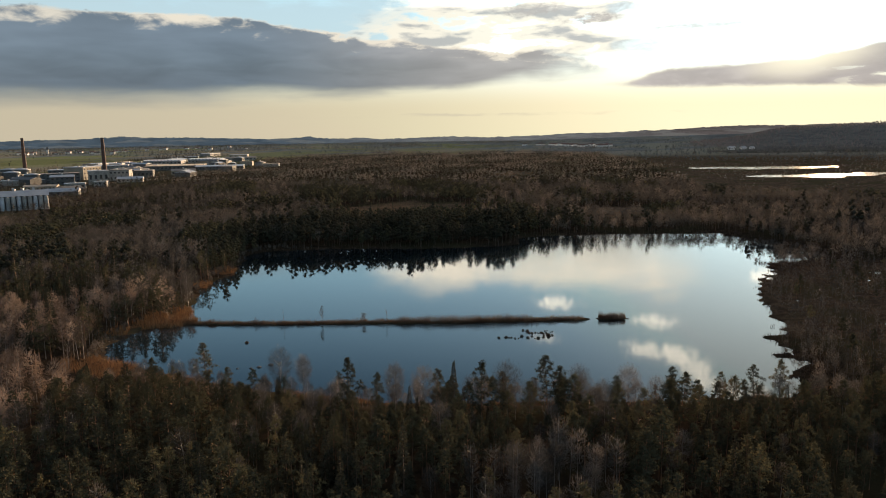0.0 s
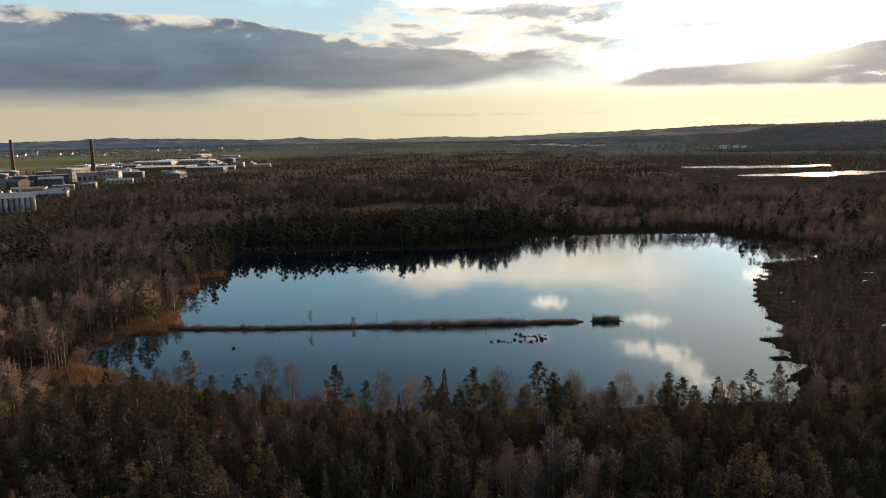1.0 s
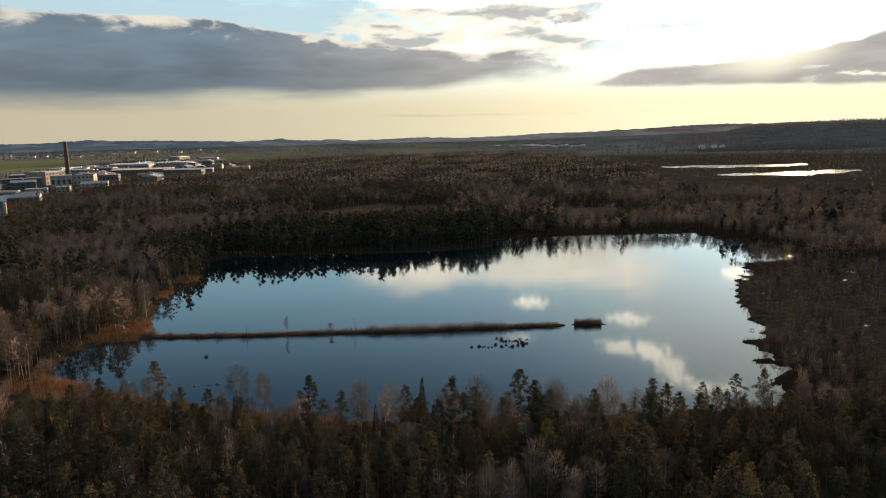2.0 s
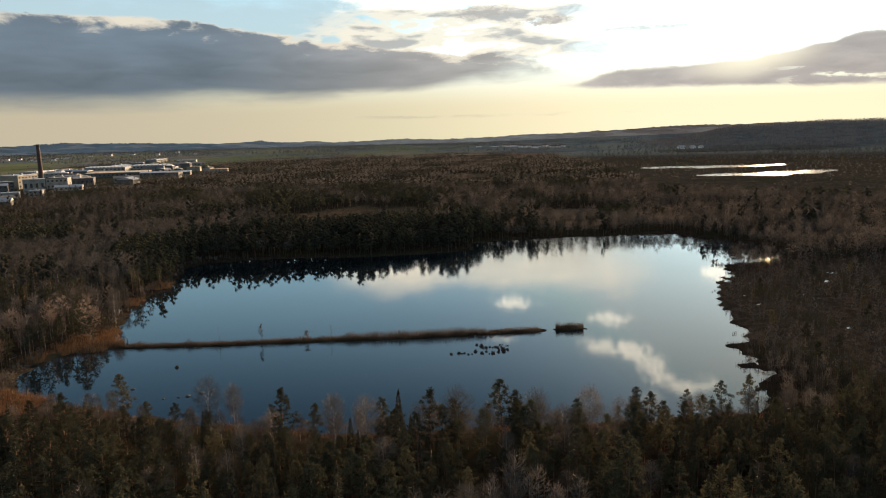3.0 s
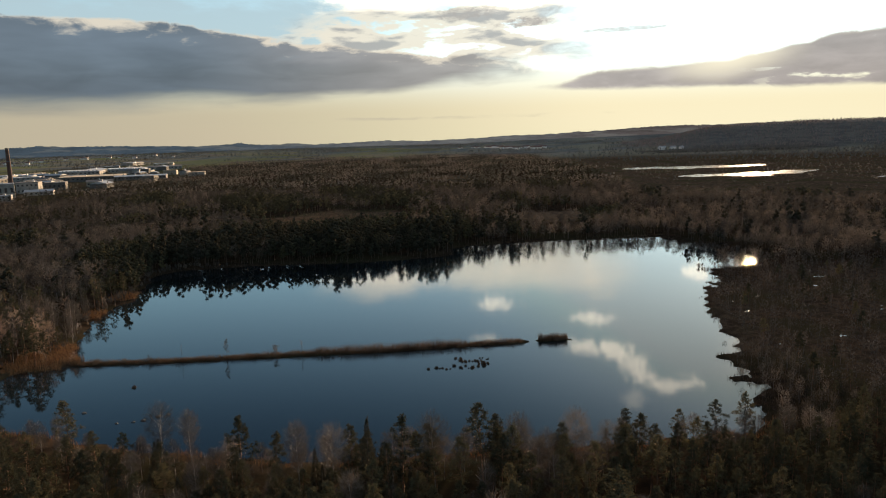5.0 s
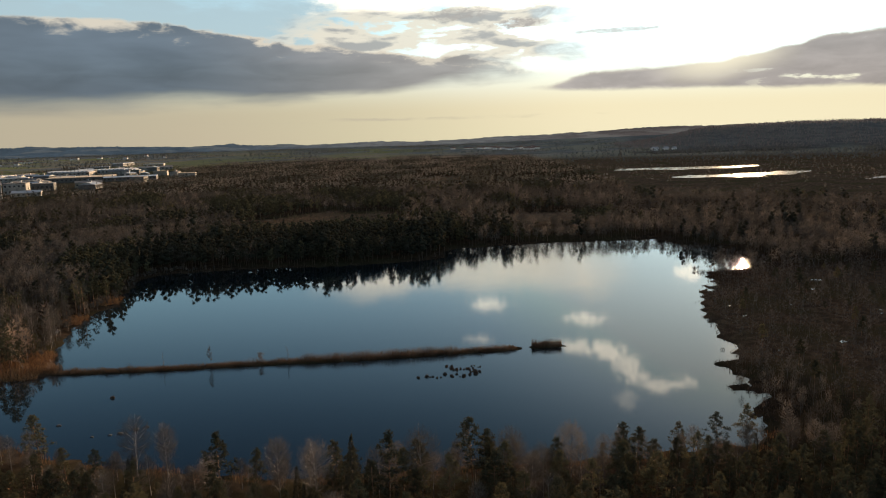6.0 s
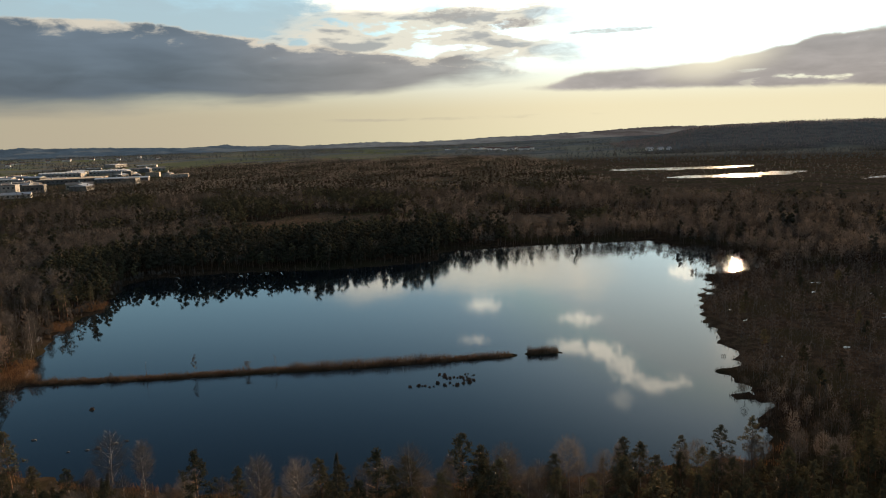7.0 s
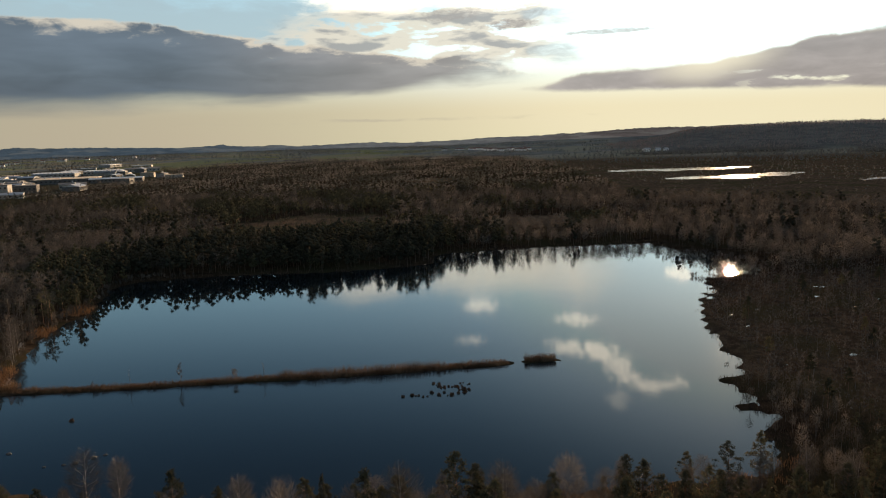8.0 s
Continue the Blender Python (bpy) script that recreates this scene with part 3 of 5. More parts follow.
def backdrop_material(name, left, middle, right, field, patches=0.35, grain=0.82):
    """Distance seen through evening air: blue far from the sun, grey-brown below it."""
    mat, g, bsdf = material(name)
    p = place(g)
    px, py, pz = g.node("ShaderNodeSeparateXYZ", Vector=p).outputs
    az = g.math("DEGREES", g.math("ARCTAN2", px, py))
    # Evening haze is put into the colour, changing with the direction from the sun.
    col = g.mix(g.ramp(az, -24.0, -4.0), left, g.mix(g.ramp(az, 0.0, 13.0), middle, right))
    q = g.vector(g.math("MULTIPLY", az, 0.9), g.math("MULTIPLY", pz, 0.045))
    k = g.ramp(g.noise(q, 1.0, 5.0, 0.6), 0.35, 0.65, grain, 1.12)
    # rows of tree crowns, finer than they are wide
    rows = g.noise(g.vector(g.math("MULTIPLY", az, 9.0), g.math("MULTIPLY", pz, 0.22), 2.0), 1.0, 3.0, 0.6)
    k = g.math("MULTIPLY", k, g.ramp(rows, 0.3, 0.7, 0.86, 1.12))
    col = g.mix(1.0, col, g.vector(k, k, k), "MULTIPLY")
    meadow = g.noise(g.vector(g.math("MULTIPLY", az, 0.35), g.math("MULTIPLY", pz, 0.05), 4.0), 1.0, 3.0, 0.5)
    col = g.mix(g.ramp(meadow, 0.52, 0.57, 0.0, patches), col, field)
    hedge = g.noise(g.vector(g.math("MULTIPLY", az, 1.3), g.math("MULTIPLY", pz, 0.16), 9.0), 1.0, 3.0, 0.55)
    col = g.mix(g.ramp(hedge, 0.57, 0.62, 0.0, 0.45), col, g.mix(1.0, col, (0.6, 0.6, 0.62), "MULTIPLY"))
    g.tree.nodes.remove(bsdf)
    # The strip emits this hazy colour by itself instead of being lit.
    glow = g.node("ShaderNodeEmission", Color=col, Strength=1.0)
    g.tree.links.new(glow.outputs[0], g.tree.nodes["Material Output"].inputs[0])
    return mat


def make_backdrop(radius, line, seed, rough, mat, label, a0=-58.0, a1=58.0, drop=0.0):
    """A plain strip of distant hills along the horizon, its upper edge fringed with tree tops."""
    az = np.arange(a0, a1, 0.02)
    flat = 0 * az
    xr, yr = radius * np.sin(np.radians(az)), radius * np.cos(np.radians(az))
    el = np.interp(az, *zip(*line)) - drop * (1 + 0.6 * waves(az, flat, 14, seed))
    copse = smooth(waves(az, flat, 5, seed + 3) + 0.6 * waves(az, flat, 1.7, seed + 4), -0.1, 0.5)
    top = 80 + radius * np.tan(np.radians(el)) + rough * (0.8 * waves(az, flat, 1.3, seed + 1) + copse * (1.4 + 0.8 * waves(az, flat, 0.25, seed + 2) + 0.5 * waves(az, flat, 0.09, seed + 5)))
    v = np.concatenate([np.stack([xr, yr, np.full(len(az), -60.0)], -1), np.stack([xr, yr, top], -1)])
    n = len(az)
    i = np.arange(n - 1)
    me = mesh_of("backdrop", v, np.stack([i, i + 1, i + 1 + n, i + n], -1), [mat])
    tagged(new("backdrop", me), label, "hills", kind="structure")


FIELD_SLOPE = ((-58, -1.25), (-38, -1.2), (-26, -1.15), (-16, -1.05), (-8, -1.02), (0, -0.98), (5, -0.92), (9, -0.86), (13, -0.82), (16, -0.9), (22, -1.3), (30, -1.7), (58, -2.2))
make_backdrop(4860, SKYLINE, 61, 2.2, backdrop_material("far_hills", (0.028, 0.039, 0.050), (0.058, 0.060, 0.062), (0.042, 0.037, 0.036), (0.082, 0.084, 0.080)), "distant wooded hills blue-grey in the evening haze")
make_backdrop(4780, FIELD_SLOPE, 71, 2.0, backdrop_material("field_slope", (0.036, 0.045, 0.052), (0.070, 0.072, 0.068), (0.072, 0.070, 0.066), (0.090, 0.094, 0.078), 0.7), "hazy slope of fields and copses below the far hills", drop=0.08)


def make_water(name, x0, y0, x1, y1, mat, label):
    xs, ys = np.linspace(x0, x1, 5), np.linspace(y0, y1, 5)
    gx, gy = np.meshgrid(xs, ys)
    i = np.arange(25).reshape(5, 5)
    faces = np.stack([i[:-1, :-1], i[:-1, 1:], i[1:, 1:], i[1:, :-1]], -1).reshape(-1, 4)
    me = mesh_of(name, np.stack([gx, gy, 0 * gx], -1).reshape(-1, 3), faces, [mat])
    tagged(new(name, me), label, "water", kind="structure")


make_water("water", -215, 180, 330, 590, WATER, "calm dark lake mirroring the evening sky")
make_water("water_pond", 240, 1040, 720, 1570, POND_WATER, "shallow ponds glinting in the open moor")


# ---------- plants: shapes from many small faces ----------
class Shape:
    """Triangles gathered piece by piece, with a material number each."""

    def __init__(self):
        self.v, self.f, self.m, self.n = [], [], [], 0

    def add(self, v, f, m):
        self.v.append(np.asarray(v, float))
        self.f.append(np.asarray(f, int) + self.n)
        self.m.append(np.full(len(f), m))
        self.n += len(v)

    def arrays(self):
        return np.concatenate(self.v), np.concatenate(self.f), np.concatenate(self.m)

    def tube(self, pts, radii, sides, m):
        pts = np.asarray(pts, float)
        a = np.arange(sides) * 2 * math.pi / sides
        rings = []
        for p, r, d in zip(pts, radii, np.gradient(pts, axis=0)):
            d = d / (np.linalg.norm(d) + 1e-9)
            u = np.cross(d, (0.3, 0.9, 0.1))
            u /= np.linalg.norm(u) + 1e-9
            w = np.cross(d, u)
            rings.append(p + r * (np.cos(a)[:, None] * u + np.sin(a)[:, None] * w))
        f = []
        for k in range(len(pts) - 1):
            for s in range(sides):
                p, q = k * sides + s, k * sides + (s + 1) % sides
                f += [(p, q, q + sides), (p, q + sides, p + sides)]
        self.add(np.concatenate(rings), f, m)

    def sprays(self, base, way, length, width, m):
        """Thin pointed triangles, one for every row of base and way."""
        n = len(base)
        way = way / (np.linalg.norm(way, axis=1, keepdims=True) + 1e-9)
        side = np.cross(way, np.random.default_rng(n).normal(size=(n, 3)))
        side /= np.linalg.norm(side, axis=1, keepdims=True) + 1e-9
        w, l = np.reshape(width, (-1, 1)) / 2, np.reshape(length, (-1, 1))
        v = np.stack([base - side * w, base + side * w, base + way * l], 1).reshape(-1, 3)
        self.add(v, np.arange(3 * n).reshape(-1, 3), m)

    def needles(self, r, centre, radius, flat, n, size, m):
        """A loose clump of small faces round a centre."""
        d = r.normal(size=(n, 3))
        d /= np.linalg.norm(d, axis=1, keepdims=True)
        c = centre + d * (radius * r.uniform(0.35, 1.0, (n, 1)) ** 0.6) * (1, 1, flat)
        self.sprays(c - d * size * 0.4 * (1, 1, 0.5), d * (1, 1, 0.6) + r.normal(size=(n, 3)) * 0.5 + (0, 0, 0.25), size * r.uniform(0.7, 1.3, n), size * 0.62 * r.uniform(0.6, 1.2, n), m)


def heart(shape, r, centre, radius, flat, m, rings=2, sides=6):
    """The close dark inside of a needle clump: a small uneven lump."""
    centre = np.asarray(centre, float)
    k = np.arange(sides) * 2 * math.pi / sides
    v = [centre + (0, 0, radius * flat)]
    for i in range(rings):
        a = math.pi * (i + 1) / (rings + 1)
        q = radius * math.sin(a) * r.uniform(0.7, 1.2, sides)
        v += list(centre + np.stack([np.cos(k + i * 0.5) * q, np.sin(k + i * 0.5) * q, radius * flat * math.cos(a) * r.uniform(0.7, 1.2, sides)], -1))
    v.append(centre - (0, 0, radius * flat))
    last = len(v) - 1
    f = [(0, 1 + i, 1 + (i + 1) % sides) for i in range(sides)]
    for j in range(rings - 1):
        p = 1 + j * sides
        for i in range(sides):
            n = (i + 1) % sides
            f += [(p + i, p + sides + i, p + sides + n), (p + i, p + sides + n, p + n)]
    p = 1 + (rings - 1) * sides
    f += [(last, p + (i + 1) % sides, p + i) for i in range(sides)]
    shape.add(v, f, m)


def far_pine(r, h, lobes, per, size):
    """Pine seen from afar: short bare foot and a close round-topped crown of lobes."""
    wood, leaf = Shape(), Shape()
    wood.tube([(0, 0, -0.3), (0, 0, h * 0.85)], [0.011 * h, 0.002 * h], 3, 0)
    wide = h * r.uniform(0.15, 0.22)
    for i in range(lobes):
        s = 0.30 + 0.58 * (i + r.uniform(0.2, 0.8)) / lobes
        out = wide * (1.02 - s) ** 0.35 * r.uniform(0.3, 0.8)
        a = i * 2.4 + r.normal(0, 0.4)
        c = np.array([math.cos(a) * out, math.sin(a) * out, s * h])
        rad = wide * (1.05 - 0.5 * s) * r.uniform(0.6, 1.0) * (1.0 if lobes < 7 else 0.82)
        heart(leaf, r, c, rad * 0.8, 0.8, 0, 1, 5)
        leaf.needles(r, c, rad, 0.85, per, size, 0)
    return wood, leaf


def far_birch(r, h, twigs, width, slim=1.0, reach=1.0):
    """Bare birch or alder seen from afar: a rounded cloud of fine twigs round a thin trunk."""
    wood, leaf = Shape(), Shape()
    wood.tube([(0, 0, -0.3), (0, 0, h * 0.8)], [0.007 * h, 0.002 * h], 3, 0)
    wide = h * r.uniform(0.21, 0.29) * slim
    d = r.normal(size=(twigs, 3))
    d /= np.linalg.norm(d, axis=1, keepdims=True)
    q = r.uniform(0.3, 1.0, (twigs, 1)) ** 0.5
    tip = d * q * (wide, wide, h * 0.33) + (0, 0, h * 0.64)
    way = d * (1.0, 1.0, 0.5) + (0, 0, 0.55) + r.normal(0, 0.3, (twigs, 3))
    length = h * r.uniform(0.09, 0.18, twigs) * reach
    way /= np.linalg.norm(way, axis=1, keepdims=True)
    leaf.sprays(tip - way * length[:, None], way, length, width * r.uniform(0.6, 1.4, twigs), 0)
    return wood, leaf


def full_birch(r, h, limbs, twigs, width, sides=6):
    """Bare birch seen close: trunk, rising limbs and a rounded cloud of fine twigs."""
    return birch(r, h, limbs, 1, width, sides, 0.17)[0], far_birch(r, h, twigs, width, 0.95, 0.75)[1]


def pine(r, h, clumps, per, size, sides=6):
    """Scots pine: bare leaning trunk, uneven crown of needle clumps on a few limbs."""
    wood, leaf = Shape(), Shape()
    lean = r.normal(0, 0.025, 2)
    n = 6 if sides > 4 else 2
    k = np.linspace(0, 1, n)
    wob = np.cumsum(r.normal(0, 0.012 * h / 5, (n, 2)), axis=0)
    pts = np.stack([lean[0] * h * k + wob[:, 0], lean[1] * h * k + wob[:, 1], h * 0.97 * k - 0.3 * (k == 0)], -1)
    wood.tube(pts, 0.011 * h * (1 - 0.88 * k), sides, 0)
    start = r.uniform(0.26, 0.42)
    wide = h * r.uniform(0.17, 0.24)
    for i in range(clumps):
        s = start + (1.0 - start) * (i + r.uniform(0, 1)) / clumps
        hub = np.array([np.interp(s, k, pts[:, j]) for j in range(3)])
        up = (s - start) / (1 - start)
        out = wide * min(0.6 + 2.0 * up, 1.15 * (1.04 - up) ** 0.75) * r.uniform(0.2, 1.12)
        a = i * 2.4 + r.normal(0, 0.5)
        tip = hub + (math.cos(a) * out, math.sin(a) * out, out * r.uniform(0.1, 0.5))
        if sides > 4 and i % 2 == 0:
            wood.tube([hub - (0, 0, 0.25 * out), (hub + tip) / 2 - (0, 0, 0.12 * out), tip], [0.003 * h, 0.002 * h, 0.0006 * h], 3, 0)
        rad = r.uniform(0.04, 0.075) * h * (1.1 - 0.4 * up) * (34 / clumps) ** 0.35
        heart(leaf, r, tip, rad * 0.5, 0.5, 0, 1, 5)
        leaf.needles(r, tip, rad * 1.2, 0.6, per, size, 0)
    return wood, leaf


def spruce(r, h, tiers, per, size, sides=6):
    """Spruce: narrow cone of drooping tiers."""
    wood, leaf = Shape(), Shape()
    k = np.linspace(0, 1, 4 if sides > 4 else 2)
    wood.tube(np.stack([0 * k, 0 * k, h * k - 0.3 * (k == 0)], -1), 0.012 * h * (1 - 0.95 * k), sides, 0)
    for i in range(tiers):
        s = 0.10 + 0.89 * i / tiers
        rad = h * 0.2 * (1 - s) ** 0.95 * r.uniform(0.75, 1.15) + 0.06
        a = r.uniform(0, 2 * math.pi, per)
        q = rad * r.uniform(0.15, 1, per) ** 0.6
        base = np.stack([np.cos(a) * q * 0.75, np.sin(a) * q * 0.75, s * h - q * r.uniform(0.1, 0.5, per) + r.uniform(-0.6, 0.6, per) * h * 0.89 / tiers], -1)
        way = np.stack([np.cos(a), np.sin(a), r.uniform(-0.7, 0.25, per)], -1)
        part_size = size * (0.35 + 0.75 * (1 - s))
        leaf.sprays(base, way, part_size * r.uniform(0.7, 1.4, per), part_size * 0.55, 0)
    tip = np.tile([0.0, 0.0, h * 0.93], (4, 1))
    leaf.sprays(tip, r.normal(0, 0.12, (4, 3)) + (0, 0, 1), np.full(4, 0.085 * h), 0.025 * h, 0)
    return wood, leaf


def birch(r, h, limbs, twigs, width, sides=6, spread_out=0.17, lift=0.5):
    """Bare birch or alder: slender trunk, rising limbs and a haze of fine twigs."""
    wood, leaf = Shape(), Shape()
    n = 7 if sides > 4 else 2
    k = np.linspace(0, 1, n)
    wob = np.cumsum(r.normal(0, 0.02 * h / 6, (n, 2)), axis=0)
    lean = r.normal(0, 0.03, 2)
    pts = np.stack([wob[:, 0] + lean[0] * h * k, wob[:, 1] + lean[1] * h * k, h * 0.95 * k - 0.3 * (k == 0)], -1)
    wood.tube(pts, 0.0085 * h * (1 - 0.9 * k), sides, 0)
    for i in range(limbs):
        s = 0.28 + 0.66 * (i + r.uniform(0, 1)) / limbs
        hub = np.array([np.interp(s, k, pts[:, j]) for j in range(3)])
        a = i * 2.4 + r.normal(0, 0.4)
        reach = h * spread_out * (1.15 - 0.75 * abs(s - 0.5) / 0.5) * r.uniform(0.6, 1.2)
        up = r.uniform(0.5, 1.2)
        out = np.array([math.cos(a), math.sin(a), 0])
        tip = hub + out * reach + np.array([0, 0, reach * up])
        mid = (hub + tip) / 2 + out * reach * 0.1
        if sides > 4:
            wood.tube([hub, mid, tip], [0.0032 * h * (1.15 - s), 0.0018 * h, 0.0005 * h], 3, 0)
        u = r.uniform(0.2, 1.0, (twigs, 1))
        base = np.where(u < 0.5, hub + (mid - hub) * u * 2, mid + (tip - mid) * (u * 2 - 1)) + r.normal(0, 0.018 * h, (twigs, 3))
        way = out * 0.5 + np.array([0, 0, lift + 0.25]) + r.normal(0, 0.42, (twigs, 3))
        leaf.sprays(base, way, h * 0.09 * r.uniform(0.5, 1.5, twigs), width * r.uniform(0.6, 1.4, twigs), 0)
    return wood, leaf


def whole(shapes, wood=True):
    """Wood and leaves as one set of arrays, with materials 0 and 1; or the leaves alone."""
    if not wood:
        v, f, _ = shapes[1].arrays()
        return v, f, np.ones(len(f), int)
    (v, f, _), (v2, f2, _) = shapes[0].arrays(), shapes[1].arrays()
    return np.concatenate([v, v2]), np.concatenate([f, f2 + len(v)]), np.concatenate([np.zeros(len(f), int), np.ones(len(f2), int)])


def strew(name, label, category, templates, mats, x, y, scale, tone=None, sink=0.0):
    """ONE object of many plants, each a turned and scaled template."""
    r = np.random.default_rng(len(x))
    vs, fs, ms, ts, n = [], [], [], [], 0
    pick = r.integers(0, len(templates), len(x))
    z = land(x, y) - sink
    turn = r.uniform(0, 2 * math.pi, len(x))
    tone = r.uniform(0, 1, len(x)) if tone is None else tone
    for t, (v, f, m) in enumerate(templates):
        sel = np.nonzero(pick == t)[0]
        if not len(sel):
            continue
        c, s, k = np.cos(turn[sel])[:, None], np.sin(turn[sel])[:, None], scale[sel][:, None]
        wide = k * r.uniform(0.85, 1.15, (len(sel), 1))
        px = (c * v[:, 0] - s * v[:, 1]) * wide + x[sel][:, None]
        py = (s * v[:, 0] + c * v[:, 1]) * wide + y[sel][:, None]
        pz = v[:, 2] * k + z[sel][:, None]
        vs.append(np.stack([px, py, pz], -1).reshape(-1, 3))
        fs.append((f[None] + (np.arange(len(sel)) * len(v))[:, None, None] + n).reshape(-1, 3))
        ms.append(np.tile(m, len(sel)))
        ts.append(np.repeat(tone[sel], len(v)))
        n += len(sel) * len(v)
    me = mesh_of(name, np.concatenate(vs), np.concatenate(fs), mats, np.concatenate(ms), np.concatenate(ts))
    return tagged(new(name, me), label, category, kind="stuff")


def scatter(x0, x1, y0, y1, step, jitter=0.48):
    """Points on a shaken grid."""
    gx, gy = np.meshgrid(np.arange(x0, x1, step), np.arange(y0, y1, step))
    gx = gx + rng.uniform(-jitter, jitter, gx.shape) * step
    gy = gy + rng.uniform(-jitter, jitter, gy.shape) * step
    return gx.ravel(), gy.ravel()


def keep(x, y, margin=5.0, sparse=0.0):
    """Where woods grow."""
    ok = lake_side(x, y) > margin
    ok &= (town_of(x, y) < 0.5) & (open_of(x, y) < 0.5) & (meadow_of(x, y) < 0.3)
    ok &= (marsh_of(x, y) < 0.35)
    ok &= np.hypot((x + 148) / 26, (y - 214) / 15) > 1
    ok &= ~((x > 105) & (y > 440) & (y < 590) & (lake_side(x, y) < 7))
    ok &= rng.uniform(0, 1, x.shape) > sparse
    return ok


def in_view(x, y, a0=-47.0, a1=37.0):
    az = np.degrees(np.arctan2(x, y + 60))
    return (az > a0) & (az < a1)


# single trees of the near woods
def tree_thing(name, wood, leaf, bark, leaves, label):
    root = tagged(new(name), label, "tree", "trees of the near wood")
    v, f, m = wood.arrays()
    trunk = new("trunk", mesh_of("trunk", v, f, [bark]))
    v, f, m = leaf.arrays()
    crown = new("crown", mesh_of("crown", v, f, [leaves]))
    trunk.parent = crown.parent = root
    return root


def kind_field(x, y):
    """-1: birch and alder; +1: pine. Woods change in patches."""
    return waves(x, y, 55, 21) * 0.6 + waves(x, y, 17, 22) * 0.6


def plant_near_wood():
    r = np.random.default_rng(3)
    pines = [pine(r, h, 60, 30, 0.37) for h in (16, 17.5, 15, 18.5, 14, 17)]
    spruces = [spruce(r, h, 34, 52, 0.75) for h in (17, 19, 15)]
    birches = [full_birch(r, h, 26, 1700, 0.036) for h in (15, 16.5, 14, 17.5, 13, 16)]
    kinds = {
        "pine_tree": (pines, PINE_BARK, PINE_LEAF, "tall Scots pine with dark olive crown and bare trunk"),
        "spruce_tree": (spruces, BARK, SPRUCE_LEAF, "narrow dark green spruce with drooping tiers"),
        "birch_tree": (birches, BIRCH_BARK, SHADED_GREY_TWIG, "leafless birch with pale trunk and grey-brown twigs")}
    x, y = scatter(-135, 118, 108, 212, 4.6)
    ok = keep(x, y, 3.0, 0.08) & (y < 212)
    x, y = x[ok], y[ok]
    d = lake_side(x, y)
    front = np.argsort(d)
    # the trees whose outlines stand against the water
    fixed = [("spruce_tree", 1, -22.5, 174.5, 20.2), ("pine_tree", 3, -15.5, 179, 18.8), ("pine_tree", 0, 2, 186, 18.4), ("pine_tree", 5, 36, 194, 14.2),
             ("pine_tree", 4, 39, 195, 12.5), ("birch_tree", 3, -9, 183, 19.0), ("birch_tree", 1, -31, 180, 18.0), ("birch_tree", 5, -39, 181, 18.5),
             ("birch_tree", 0, 10, 187, 17.5), ("pine_tree", 2, -52, 182, 18.0), ("birch_tree", 3, -77, 196, 17.5), ("birch_tree", 2, -70, 197, 15),
             ("pine_tree", 1, -101, 198, 16.5), ("birch_tree", 4, 24, 194, 15.5), ("pine_tree", 0, 60, 203, 12.5), ("pine_tree", 2, 68, 207, 13)]
    fx, fy = np.array([q[2] for q in fixed]), np.array([q[3] for q in fixed])
    free = np.min(np.hypot(x[:, None] - fx, y[:, None] - fy), axis=1) > 3.5
    rows = [(kind, v, px, py, h) for kind, v, px, py, h in fixed]
    k = kind_field(x, y)
    left = np.ones(len(x), bool)
    counts = {"pine_tree": 0, "spruce_tree": 0, "birch_tree": 0}
    for i in front:
        if not free[i]:
            left[i] = False
            continue
        u = k[i] + r.normal(0, 0.55) + (0.15 if x[i] > 40 else 0) - (0.7 if d[i] < 16 else 0) + (0.75 if d[i] > 24 else 0)
        kind = "pine_tree" if u > -0.15 else "birch_tree"
        if r.uniform() < 0.05:
            kind = "spruce_tree"
        if (d[i] < 15 and r.uniform() < 0.25) or (x[i] < -100 and d[i] < 22 and r.uniform() < 0.5):
            left[i] = False
            continue
        if counts[kind] >= (320 if kind == "pine_tree" else 150):
            continue
        counts[kind] += 1
        low = 0.72 if d[i] < 12 else 0.95
        h = {"pine_tree": 15.5, "spruce_tree": 14.5, "birch_tree": 14.5}[kind] * r.uniform(0.62, 1.05) * low
        if x[i] > 45 or (x[i] < -30 and d[i] < 40):
            h *= 0.85
        rows.append((kind, int(r.integers(0, 9)), x[i], y[i], h))
        left[i] = False
    made = {}
    for kind, v, px, py, h in rows:
        shapes, bark, leaves, label = kinds[kind]
        v %= len(shapes)
        top = shapes[v][0].arrays()[0][:, 2].max()
        m = pose(px, py, float(land(px, py)) - 0.1, r.normal(0, 1.2), r.normal(0, 1.2), r.uniform(0, 360)) @ Matrix.Scale(h / top, 4)
        if (kind, v) not in made:
            made[kind, v] = tree_thing(kind, *shapes[v], bark, leaves, label)
            made[kind, v].matrix_basis = m
        else:
            copy_thing(made[kind, v], m @ Matrix.Diagonal([1 / q for q in made[kind, v].scale] + [1]))
    return x[left], y[left]


rest_x, rest_y = plant_near_wood()


